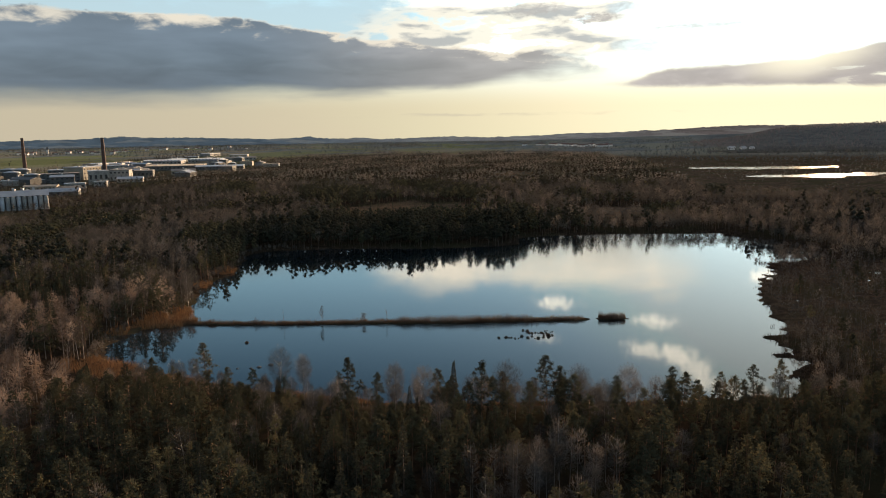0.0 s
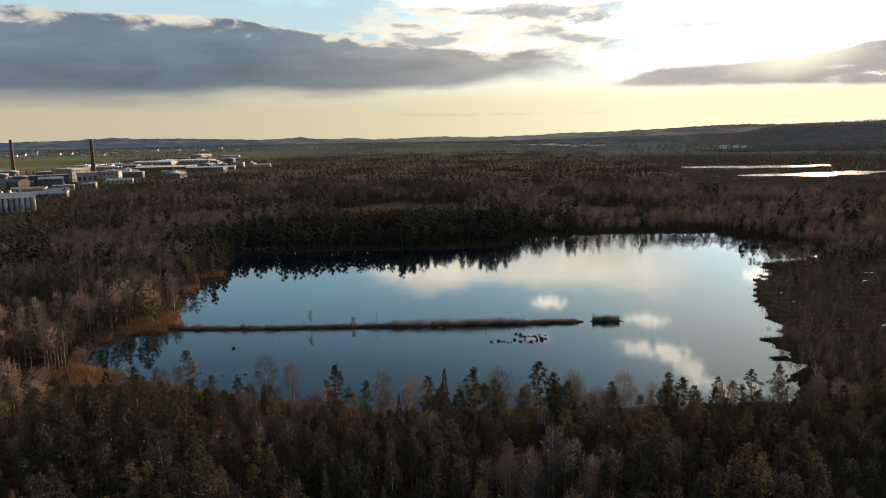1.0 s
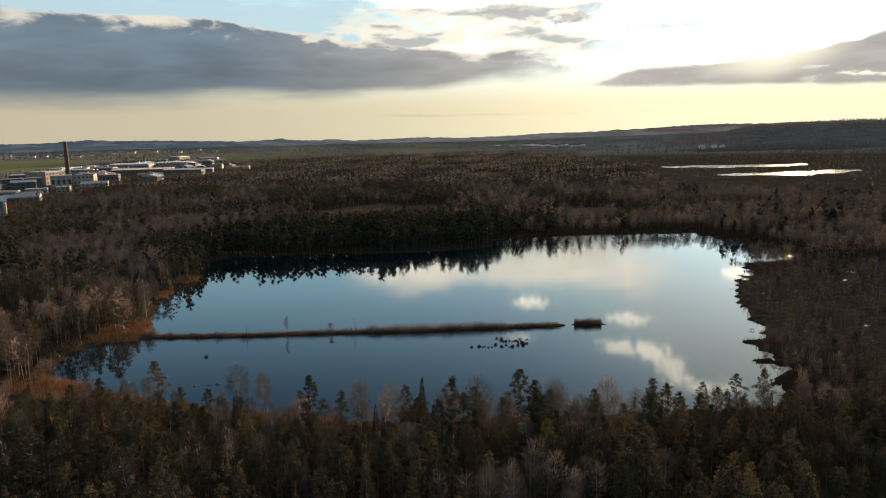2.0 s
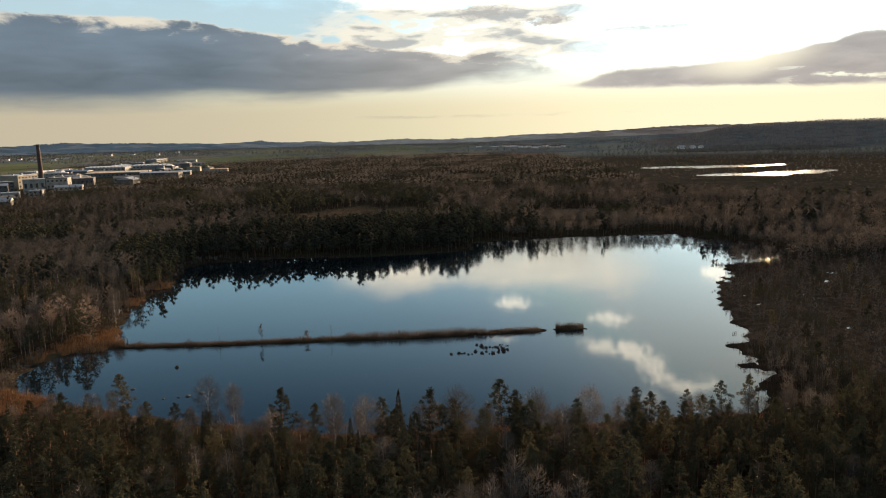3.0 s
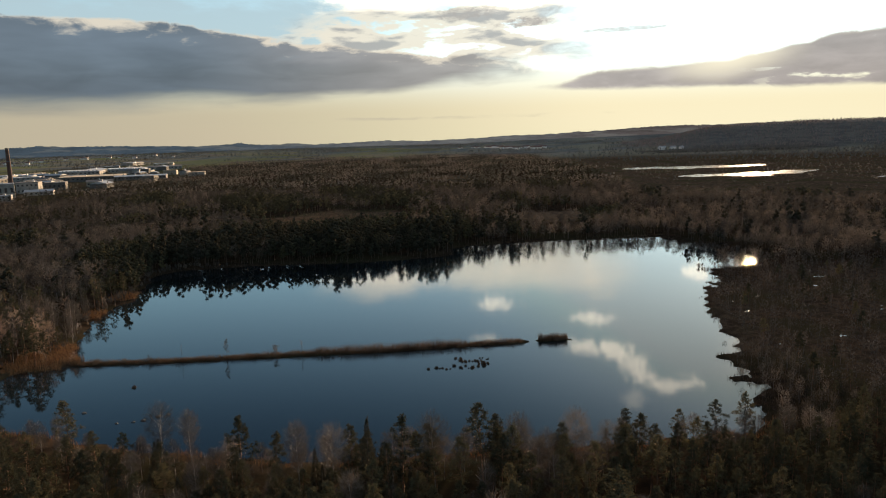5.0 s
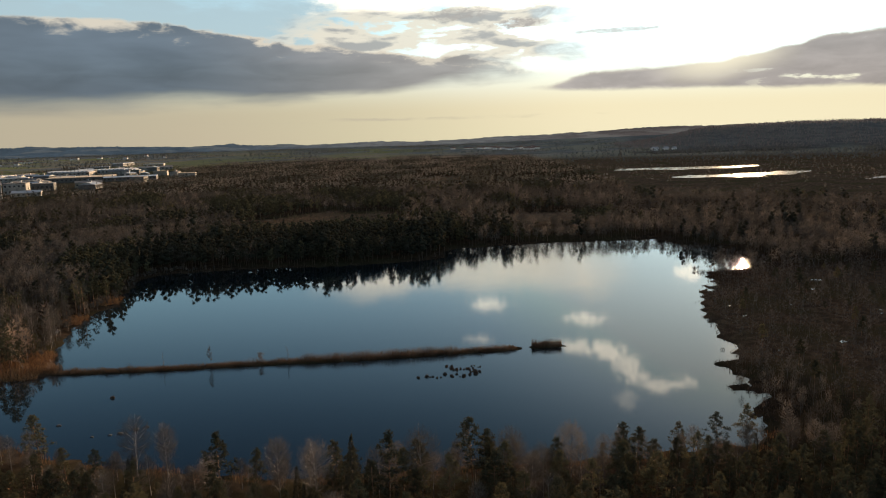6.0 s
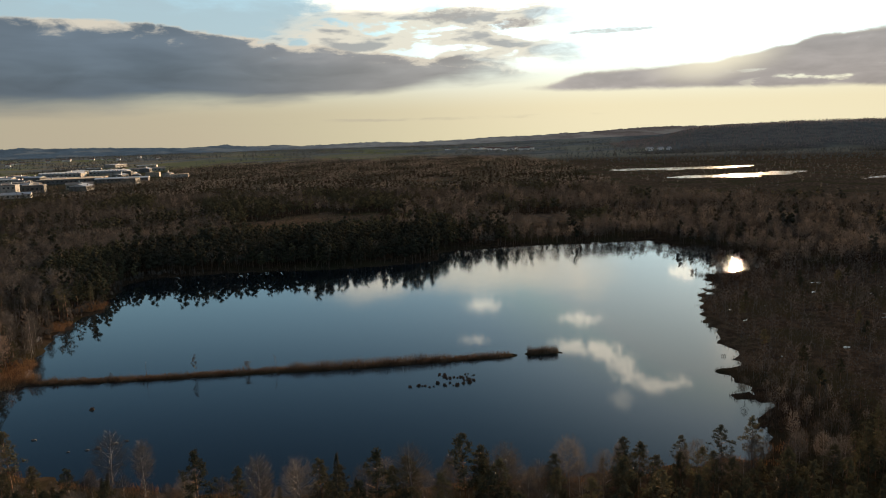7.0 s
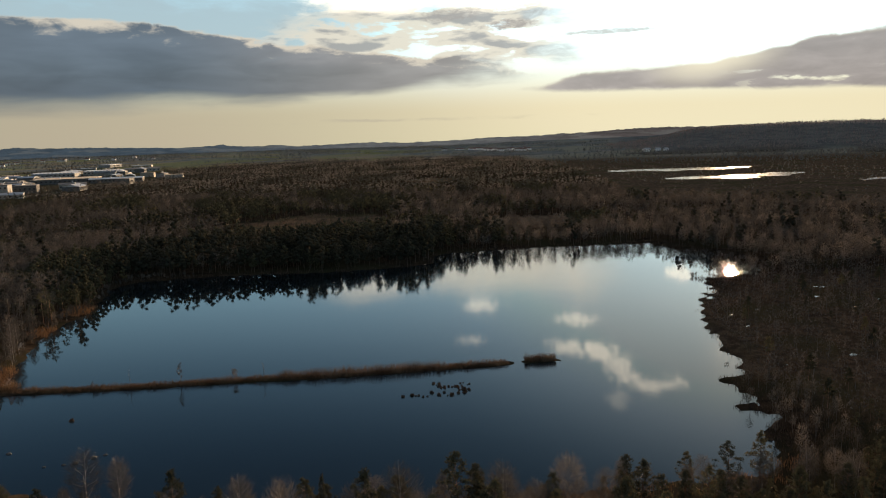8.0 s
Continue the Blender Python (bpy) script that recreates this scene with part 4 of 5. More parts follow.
def plant_woods():
    r = np.random.default_rng(11)
    mid = {"pine": [whole(pine(r, h, 13, 10, 0.9, 4)) for h in (14, 16, 12, 15)],
           "birch": [whole(far_birch(r, h, 190, 0.10)) for h in (13, 15, 12, 14)],
           "spruce": [whole(spruce(r, h, 14, 16, 1.4, 4)) for h in (15, 17)]}
    good = {"pine": [whole(pine(r, h, 30, 13, 0.62, 5)) for h in (14, 16, 12, 15)],
            "birch": [whole(full_birch(r, h, 7, 300, 0.13, 5)) for h in (13, 15, 12, 14)],
            "spruce": [whole(spruce(r, h, 22, 26, 1.0, 5)) for h in (15, 17)]}
    less = {"pine": [whole(far_pine(r, h, 9, 6, 0.9)) for h in (14, 16, 12, 15)],
            "birch": [whole(far_birch(r, h, 100, 0.17)) for h in (13, 15, 12, 14)],
            "spruce": [whole(far_pine(r, h, 10, 6, 1.0)) for h in (15, 17, 16)]}
    low = {"pine": [whole(far_pine(r, h, 4, 5, 1.5)) for h in (13, 15, 12, 14)],
           "birch": [whole(far_birch(r, h, 52, 0.30)) for h in (12, 14, 11, 13)],
           "spruce": [whole(far_pine(r, h, 5, 4, 1.5)) for h in (14, 16, 15)]}

    def plant(name, x, y, level, scale, bias, twig=None):
        near_mix = kind_field(x, y) * 0.9 + waves(x, y, 120, 23) * 0.7 + r.normal(0, 0.25, len(x))
        far_mix = 0.85 * waves(x, y * 0.4, 130, 23) + 0.55 * waves(x, y * 0.4, 45, 22) + r.normal(0, 0.22, len(x))
        k = np.where(y > 430, far_mix, near_mix) + bias
        dark = r.uniform(0, 1, len(x)) < 0.03 + 0.4 * ((waves(x, y * 0.5, 90, 24) > 1.0) & (x < 90)) + 0.05 * ((x < -150) & (y < 400)) + 0.72 * ((x > -215) & (x < -8) & (y > 455) & (y < 560))
        scrub = 0.62 + 0.38 * smooth(x - np.interp(y, [q for _, q in TOWN_EDGE], [q for q, _ in TOWN_EDGE]), 40, 190)
        sc = scale * np.where((x > 60) & (y < 330), 0.62, np.where(y > 560, scrub, 1.0)) * r.uniform(np.where(y > 400, 0.8, 0.65), 1.12, len(x)) * (1 + 0.12 * waves(x, y, 90, 25))
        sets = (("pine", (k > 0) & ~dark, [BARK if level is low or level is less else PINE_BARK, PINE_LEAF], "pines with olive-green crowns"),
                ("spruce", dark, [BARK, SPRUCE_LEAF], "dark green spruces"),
                ("birch", (k <= 0) & ~dark, [BARK if level is low or level is less else BIRCH_BARK if level is good else ALDER_BARK, twig or SUNLIT_TWIG], "leafless birches and alders, brown and grey"))
        for kind, sel, mats, text in sets:
            if sel.any():
                tone = np.clip(0.5 + 0.3 * waves(x[sel], y[sel] * 0.5, 45, 34) + r.normal(0, 0.17, sel.sum()), 0, 0.999)
                tall = sc[sel] * (r.uniform(0.8, 1.3, sel.sum()) if kind == "spruce" else 1.0)
                strew(f"{kind}_wood", f"{name} of {text}", "forest", level[kind], mats, x[sel], y[sel], tall, tone)

    plant("back rows of the near wood", rest_x, rest_y, good, 1.0, 1.0, SHADED_GREY_TWIG)
    x, y = scatter(-160, 160, -40, 108, 6.2)
    below = np.abs(x) < 55
    plant("wood below the flight line", x[below], y[below], mid, 1.0, 0.8, SHADED_GREY_TWIG)
    plant("wood beside the flight line", x[~below], y[~below], low, 1.0, 0.8, SHADED_GREY_TWIG)
    # around the lake
    x, y = scatter(-330, 300, 108, 600, 5.0)
    ok = keep(x, y, np.where((x < -120) & (y < 292), 3.0, 0.8), 0.06) & in_view(x, y) & ~((x > -137) & (x < 120) & (y < 214))
    x, y = x[ok], y[ok]
    near = (np.hypot(x, y) < 430)
    open_wood = ~(near & (x < 0) & (r.uniform(0, 1, len(x)) < 0.24))
    x, y, near = x[open_wood], y[open_wood], near[open_wood]
    close = near & (x < 0) & (y < 330) & (x > -235)
    near &= ~close
    # Nearer than y 292 the lit twig colours are used, beyond it the shaded.
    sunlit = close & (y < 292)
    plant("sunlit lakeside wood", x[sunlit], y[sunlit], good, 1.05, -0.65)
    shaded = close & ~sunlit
    plant("mixed lakeside wood", x[shaded], y[shaded], good, 1.05, -0.15, SHADED_GREY_TWIG)
    east = near & (x > 60)
    plant("lakeside wood", x[near & ~east], y[near & ~east], mid, 1.05, -0.2, SHADED_GREY_TWIG)
    plant("low wood beside the marsh", x[east], y[east], mid, 1.05, -1.0, SHADED_GREY_TWIG)
    near |= close
    plant("wood behind the lake", x[~near], y[~near], less, 1.0, np.where((x[~near] > -200) & (x[~near] < 0), 0.8, np.where(x[~near] > 90, -2.2, -0.9)), SHADED_GREY_TWIG)
    x, y = scatter(-700, 560, 600, 1000, 6.4)
    ok = keep(x, y, 5.0, 0.08) & in_view(x, y)
    x, y = x[ok], y[ok]
    west = x < -60
    edge = x < -270 + 40 * waves(x, y, 150, 37)
    plant("wide sunlit wood", x[edge], y[edge], low, 1.05, -0.55, SHADED_GREY_TWIG)
    west &= ~edge
    plant("wide mixed wood", x[west], y[west], low, 1.05, 0.2, SHADED_GREY_TWIG)
    west |= edge
    plant("wide wood", x[~west], y[~west], low, 1.05, np.where(x[~west] > 120, -1.2, -0.5), SHADED_GREY_TWIG)
    x, y = scatter(-560, -330, 250, 600, 6.0)
    ok = keep(x, y, 5.0, 0.08) & in_view(x, y)
    plant("wood beside the works", x[ok], y[ok], low, 1.05, -0.3, SHADED_GREY_TWIG)
    x, y = scatter(300, 470, 330, 600, 6.0)
    ok = keep(x, y, 5.0, 0.08) & in_view(x, y)
    plant("wood beyond the marsh", x[ok], y[ok], low, 1.05, -0.3, SHADED_GREY_TWIG)
    x, y = scatter(-1250, 620, 1000, 2500, 9.4)
    ok = keep(x, y, 5.0, 0.12) & in_view(x, y)
    far = [whole(far_pine(r, 13, 2, 3, 2.4), False), whole(far_birch(r, 11, 18, 0.75, 1.5), False), whole(far_birch(r, 12, 20, 0.75, 1.5), False), whole(far_pine(r, 11, 2, 3, 2.2), False)]
    x, y = x[ok], y[ok]
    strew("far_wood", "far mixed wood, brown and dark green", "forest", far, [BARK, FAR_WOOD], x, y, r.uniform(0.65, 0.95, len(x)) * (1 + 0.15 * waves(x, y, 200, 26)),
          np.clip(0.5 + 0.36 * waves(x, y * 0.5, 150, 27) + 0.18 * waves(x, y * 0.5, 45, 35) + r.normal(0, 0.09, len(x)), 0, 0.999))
    # belts of trees between the far fields, and the wooded ridges
    x, y = scatter(-3600, 2900, 1500, 4500, 20)
    rr, az = np.hypot(x, y), np.degrees(np.arctan2(x, y))
    patch = waves(x, y, 420, 28) + 0.5 * waves(x, y, 170, 29)
    wooded = patch > np.interp(az, (-45, -10, 2, 9, 14, 40), (0.45, 0.4, 0.45, 0.3, -0.9, -1.0)) - 0.8 * smooth(rr, 3500, 4200)
    dry = np.min([outside(x, y, p) for p in PONDS], axis=0) > 15
    ok = (((open_of(x, y) > 0.5) & (rr > np.where(az > 5, 1650, 2500))) | (town_of(x, y) > 0.5) & (rr > 2500)) & wooded & (rr < 4420 - 900 * smooth(az, 2, 9)) & in_view(x, y) & dry
    x, y = x[ok], y[ok]
    on_hill = (wood_hill(x, y) > 4) | (np.hypot((x - 150) / 260, (y - 3080) / 330) < 1) | (np.hypot(x - 640, y - 2380) < 80)
    x, y = x[~on_hill], y[~on_hill]
    hx, hy = scatter(350, 2900, 2000, 3450, 15)
    rise = wood_hill(hx, hy)
    glade = waves(hx, hy, 260, 52) + 0.4 * waves(hx, hy, 90, 53)
    ok = (rise > 3) & in_view(hx, hy) & (np.hypot(hx, hy) < 3330) & ((glade < 1.15) | (np.hypot(hx, hy) > 3000)) & (np.hypot(hx - 645, hy - 2400) > 75)
    hx, hy = hx[ok], hy[ok]
    crowns = [whole(far_pine(r, 14, 1, 4, 5.0), False), whole(far_birch(r, 13, 9, 2.4), False), whole(far_pine(r, 13, 1, 4, 4.0), False)]
    strew("hill_wood", "dark wood covering the long hill below the sun", "forest", crowns, [BARK, HAZED_HILL_WOOD], hx, hy, r.uniform(0.8, 1.25, len(hx)),
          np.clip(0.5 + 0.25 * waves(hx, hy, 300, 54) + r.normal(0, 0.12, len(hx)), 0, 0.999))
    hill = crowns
    strew("ridge_wood", "distant wooded ridges and tree belts between fields", "forest", hill, [BARK, HAZED_RIDGE_WOOD], x, y, r.uniform(0.8, 1.3, len(x)),
          np.clip(0.45 + 0.3 * waves(x, y, 500, 30) + r.normal(0, 0.15, len(x)), 0, 0.999))
    # scattered bushes on the open moor by the ponds
    x, y = scatter(250, 1100, 860, 1700, 16)
    dry = np.min([outside(x, y, p) for p in PONDS], axis=0) > 12
    ok = (open_of(x, y) > 0.5) & in_view(x, y) & (waves(x, y, 130, 31) + r.normal(0, 0.5, len(x)) > 0.25) & dry
    bx, by = scatter(270, 700, 1060, 1540, 8)
    edge = np.min([np.abs(outside(bx, by, p)) for p in PONDS], axis=0)
    wet = (rng.uniform(0, 1, bx.shape) < np.where(edge < 14, 0.5, 0.4 * (waves(bx, by, 60, 36) > -0.1)))
    strew("pond_bushes", "dark bushes and reeds along the edges of the ponds", "bush", far, [BARK, FAR_WOOD], bx[wet], by[wet], r.uniform(0.3, 0.75, wet.sum()), sink=1.0)
    strew("moor_bushes", "dark bushes and low trees on the open moor", "bush", far, [BARK, FAR_WOOD], x[ok], y[ok], r.uniform(0.25, 0.65, ok.sum()))
    x, y = scatter(-230, -50, 580, 800, 9)
    ok = (meadow_of(x, y) >= 0.3) & (rng.uniform(0, 1, x.shape) < 0.55)
    strew("clearing_pines", "low scattered pines on the brown clearing", "tree", mid["pine"], [PINE_BARK, PINE_LEAF], x[ok], y[ok], r.uniform(0.15, 0.5, ok.sum()))


plant_woods()


# ---------- reeds, marsh and shore plants ----------
def blades(name, label, category, x, y, height, width, mat, spread_out=0.25, kind="stuff", base=None):
    """Many upright blades from the given points."""
    r = np.random.default_rng(len(x))
    s = Shape()
    z = land(x, y) if base is None else np.full(len(x), base)
    p = np.stack([x, y, np.maximum(z, -0.25) - 0.05], -1)
    way = np.stack([r.normal(0, spread_out, len(x)), r.normal(0, spread_out, len(x)), np.ones(len(x))], -1)
    s.sprays(p, way, height, width, 0)
    v, f, m = s.arrays()
    tone = np.repeat(np.clip(0.5 + 0.3 * waves(x, y, 14, 41) + r.normal(0, 0.15, len(x)), 0, 0.999), 3)
    return tagged(new(name, mesh_of(name, v, f, [mat], m, tone)), label, category, kind=kind)


def along(line, n, half, r):
    """Random points in a band round a line."""
    seg = np.hypot(*np.diff(line, axis=0).T)
    pick = r.choice(len(seg), n, p=seg / seg.sum())
    u = r.uniform(0, 1, n)[:, None]
    p = line[pick] + (line[pick + 1] - line[pick]) * u
    d = (line[pick + 1] - line[pick]) / seg[pick][:, None]
    return (p + np.stack([-d[:, 1], d[:, 0]], -1) * r.uniform(-half, half, (n, 1))).T


def make_reeds():
    r = np.random.default_rng(5)
    x, y = along(DAM, 15000, 2.3, r)
    tall = 1.45 + 1.2 * smooth(x, -70, -45) * (1 - smooth(x, -8, 2)) + 0.5 * waves(x, y, 9, 42)
    blades("reed_bank", "long dam overgrown with dry brown reeds", "reeds", x, y, np.maximum(tall, 0.5) * r.uniform(0.45, 1.25, len(x)), 0.08, DAM_REED, 0.14)
    x, y = along(DAM_END, 1500, 1.6, r)
    blades("reed_island", "short island of dry brown reeds past the dam", "reeds", x, y, 2.5 * r.uniform(0.45, 1.2, len(x)) * (1 + 0.2 * waves(x, y, 4, 46)), 0.08, DAM_REED, 0.12)
    # reed beds at the near end of the dam and along the shore
    x, y = scatter(-195, -138, 196, 420, 0.42)
    d = lake_side(x, y)
    bed = np.maximum.reduce([1 - np.hypot((x + 157) / 15, (y - 284) / 18), 1 - np.hypot((x + 150) / 21, (y - 216) / 12), 1 - np.hypot((x + 170) / 4, (y - 262) / 6), 1 - np.hypot((x + 176) / 6, (y - 350) / 7),
                             1 - np.hypot((x + 180) / 8, (y - 388) / 9)])
    ok = (d > -1.5) & (d < 16) & (bed + 0.2 * waves(x, y, 7, 43) > 0)
    blades("reed_bed", "dense reed beds glowing orange on the shore", "reeds", x[ok], y[ok], r.uniform(1.4, 2.7, ok.sum()), 0.13, REED, 0.16)
    x, y = scatter(-150, 90, 186, 222, 0.55)
    d = lake_side(x, y)
    ok = (d > -1.0) & (d < 4.5) & (waves(x, y, 15, 44) > -0.3)
    blades("shore_reeds", "brown reeds under the trees of the near shore", "reeds", x[ok], y[ok], r.uniform(0.8, 1.9, ok.sum()), 0.13, REED, 0.2)
    x, y = scatter(-200, 190, 400, 565, 0.8)
    d = lake_side(x, y)
    ok = (d > -0.8) & (d < np.where(x > 110, 14, 3.5)) & (waves(x, y, 20, 45) > -0.6)
    blades("far_shore_reeds", "fringe of dull brown reeds on the far shore", "reeds", x[ok], y[ok], r.uniform(0.6, 1.5, ok.sum()), 0.18, SEDGE, 0.2)
    x, y = scatter(112, 182, 428, 556, 0.7)
    d = lake_side(x, y)
    ok = (d > -5) & (d < 0.5) & (waves(x, y * 0.5, 13, 55) + 0.5 * waves(x, y, 4, 56) > np.where(x > 148, -0.5, 0.15))
    blades("arm_reeds", "sparse brown reeds standing in the narrow lake arm", "reeds", x[ok], y[ok], r.uniform(0.8, 2.0, ok.sum()), 0.16, SEDGE, 0.18)
    # marsh: sedge and low brown shrubs between pools
    x, y = scatter(72, 300, 214, 470, 0.75)
    d, z = lake_side(x, y), land(x, y)
    m = np.maximum(marsh_of(x, y), (d < 22) & (x > 72) & (y < 460))
    ok = (d > -0.6) & (m > 0.15) & (z > 0.02) & (r.uniform(0, 1, x.shape) < 0.75)
    blades("marsh_sedge", "dark brown sedge on the wet marsh", "sedge", x[ok], y[ok], r.uniform(0.4, 1.3, ok.sum()), 0.2, SEDGE, 0.3)
    x, y = scatter(80, 300, 214, 470, 2.6)
    d, z = lake_side(x, y), land(x, y)
    ok = (d > 3.5) & (marsh_of(x, y) > 0.2) & (z > 0.06) & (r.uniform(0, 1, x.shape) < 0.55 + 0.35 * waves(x, y, 26, 47))
    shrubs = [whole(birch(r, h, 5, 9, 0.12, 3, 0.25)) for h in (3, 4, 3.5)]
    strew("marsh_shrubs", "leafless brown shrubs and saplings on the marsh", "shrub", shrubs, [BARK, HEATH], x[ok], y[ok], r.uniform(0.6, 1.7, ok.sum()) * (1 + 0.35 * waves(x[ok], y[ok], 30, 48)), np.clip(0.5 + 0.35 * waves(x[ok], y[ok], 22, 49) + r.normal(0, 0.1, ok.sum()), 0, 0.999))
    # bare bushes flooded in the narrow arm, and along the wooded shore
    x, y = scatter(128, 184, 434, 512, 2.6)
    d = lake_side(x, y)
    ok = (d > -13) & (d < 3) & (waves(x, y, 12, 57) > np.where(x > 146, -0.9, 0.5))
    bush = [whole(far_birch(r, h, 80, 0.17)) for h in (4, 5, 3.5)]
    strew("arm_bushes", "bare bushes standing flooded in the lake arm", "bush", bush, [BARK, HEATH], x[ok], y[ok], r.uniform(0.7, 1.3, ok.sum()))
    x, y = scatter(-205, -128, 206, 470, 2.3)
    d = lake_side(x, y)
    ok = (d > 0.2) & (d < 9) & (r.uniform(0, 1, x.shape) < 0.8) & ~((y > 266) & (y < 292) & (x > -168)) & ~((y < 226) & (x > -165))
    strew("shore_bushes", "low leafless bushes along the wooded lake shore", "bush", bush, [BARK, SHADED_GREY_TWIG], x[ok], y[ok], r.uniform(0.5, 1.15, ok.sum()))
    x, y = scatter(88, 300, 216, 460, 6.0)
    d, z = lake_side(x, y), land(x, y)
    ok = (d > 6) & (marsh_of(x, y) > 0.2) & (z > 0.06) & (r.uniform(0, 1, x.shape) < 0.6)
    slim = [whole(birch(r, h, 7, 12, 0.09, 5, 0.1)) for h in (8, 9, 7)]
    strew("marsh_birches", "slender leafless birches on the marsh", "tree", slim, [ALDER_BARK, HEATH], x[ok], y[ok], r.uniform(0.6, 1.25, ok.sum()))
    x, y = scatter(100, 300, 216, 460, 13)
    ok = (lake_side(x, y) > 8) & (marsh_of(x, y) > 0.15) & (land(x, y) > 0.06) & (waves(x, y, 60, 50) > 0.2)
    small = [whole(pine(r, h, 14, 18, 0.8, 5)) for h in (9, 7, 8)]
    strew("marsh_pines", "small olive-brown pines on the marsh", "tree", small, [PINE_BARK, PINE_LEAF], x[ok], y[ok], r.uniform(0.6, 1.1, ok.sum()), r.uniform(0.6, 0.99, ok.sum()))
    # heather on the clearing
    x, y = scatter(-220, -50, 580, 800, 1.7)
    ok = meadow_of(x, y) > 0.3
    blades("clearing_grass", "dry grass and heather of the clearing", "grass", x[ok], y[ok], r.uniform(0.4, 1.2, ok.sum()), 0.4, DAM_REED, 0.5)


make_reeds()


def tussock(x, y, size, label="dark sedge tussock standing in the water", group="tussocks in the lake"):
    r = np.random.default_rng(int(abs(x * 31 + y * 17)))
    s = Shape()
    k = np.arange(8) * math.pi / 4

    def ring(q, z):
        return np.stack([np.cos(k) * q * r.uniform(0.85, 1.15, 8), np.sin(k) * q * r.uniform(0.85, 1.15, 8), np.full(8, z)], -1)

    v = np.concatenate([ring(0.75, -1.2), ring(0.85, 0.0), ring(0.65, 0.25), ring(0.25, 0.42)]) * size
    f = [t for a in range(3) for i in range(8) for t in ((a * 8 + i, a * 8 + (i + 1) % 8, a * 8 + 8 + (i + 1) % 8), (a * 8 + i, a * 8 + 8 + (i + 1) % 8, a * 8 + 8 + i))]
    f += [(24, 24 + i, 25 + i) for i in range(1, 7)]
    s.add(v, f, 0)
    n = 60
    a, q = r.uniform(0, 6.28, n), 0.45 * np.sqrt(r.uniform(0, 1, n))
    base = np.stack([np.cos(a) * q, np.sin(a) * q, 0.2 + 0.2 * (1 - q)], -1) * size
    way = np.stack([np.cos(a) * q * 2, np.sin(a) * q * 2, np.ones(n)], -1) + r.normal(0, 0.15, (n, 3))
    root = tagged(new("tussock"), label, "tussock", group)
    root.location = (x, y, 0)
    body = new("mound", mesh_of("mound", *s.arrays()[:2], [SEDGE]))
    h = Shape()
    h.sprays(base, way, size * r.uniform(0.35, 0.8, n), 0.09 * size, 0)
    top = new("blades", mesh_of("blades", *h.arrays()[:2], [SEDGE]))
    body.parent = top.parent = root
    return root


def make_tussocks():
    r = np.random.default_rng(9)
    for i in range(9):
        tussock(-15.5 + i * 2.1 + r.normal(0, 0.5), 268.2 + i * 0.35 + r.normal(0, 0.7), r.uniform(0.55, 0.95))
    for i in range(14):
        tussock(-15 + r.uniform(0, 18), 269.0 + r.normal(0, 0.7), r.uniform(0.3, 0.55))
    for i in range(12):
        tussock(-6 + r.uniform(0, 12), 276.5 + r.normal(0, 1.6), r.uniform(0.3, 0.55))
    for i in range(16):
        tussock(-7.5 + i * 0.85 + r.normal(0, 0.4), 279.5 - i * 0.45 + r.normal(0, 1.0), r.uniform(0.5, 0.85))
    for i in range(5):
        tussock(2.5 + r.normal(0, 1.3), 272.5 + r.normal(0, 1.3), r.uniform(0.7, 1.0))
    tussock(-112, 253.7, 1.0, "single round tussock topped with dry grass", "tussocks in the lake")
    for i in range(8):
        tussock(80 + r.uniform(-2, 5), 233 + r.normal(0, 1.6), r.uniform(0.7, 1.1))
    for i in range(3):
        tussock(20.4 + r.normal(0, 0.2), 299 + r.normal(0, 0.6), r.uniform(0.35, 0.5))


make_tussocks()


def rock(x, y, size, mat=STONE, label="low dark stone breaking the lake surface"):
    bm = bmesh.new()
    bmesh.ops.create_icosphere(bm, subdivisions=2, radius=1)
    for v in bm.verts:
        v.co *= 1 + 0.25 * noise.noise(v.co * 1.3 + Vector((x, y, 0)))
        v.co = Vector((v.co.x * size, v.co.y * size * 0.7, v.co.z * size * 0.45 - 0.05))
    me = bpy.data.meshes.new("rock")
    bm.to_mesh(me)
    bm.free()
    me.materials.append(mat)
    ob = tagged(new("rock", me), label, "rock", "stones near the shore")
    ob.location = (x, y, max(0.05, float(land(x, y)) + 0.1 * size))
    return ob


for px, py, size in ((-96, 226, 0.9), (-98.5, 225, 0.6), (-93, 229, 1.0), (-90.5, 230.5, 0.7), (-117, 232, 0.8), (-103, 224, 0.5)):
    rock(px, py, size)
dice = random.Random(21)
for i in range(26):
    rock(-171.5 + 8.5 * i / 26 + dice.uniform(-2.6, 1.4), 264 - 26 * i / 26 + dice.uniform(-1.5, 1.5), dice.uniform(0.25, 0.6), PALE_STONE, "pale dry stone heaped on the shore bank")


def thin_tree(name, x, y, h, limbs, twigs, label, bark=BARK, leaves=SUNLIT_TWIG, out=0.1):
    r = np.random.default_rng(int(abs(x) * 7 + abs(y)))
    root = tree_thing(name, *birch(r, h, limbs, twigs, 0.05, 6, out), bark, leaves, label)
    root["group"] = "trees on the dam"
    root.location = (x, y, float(land(x, y)) - 0.05)


thin_tree("birch_tree", -91, 283, 7.5, 12, 40, "small leafless birch growing on the dam", BIRCH_BARK, SHADED_GREY_TWIG)
thin_tree("sapling", -107, 281, 7.0, 4, 5, "bare thin dead sapling on the dam", BARK, SUNLIT_TWIG, 0.06)
thin_tree("sapling", -64, 286.5, 6.5, 5, 12, "bare thin sapling on the dam", BARK, SUNLIT_TWIG, 0.06)
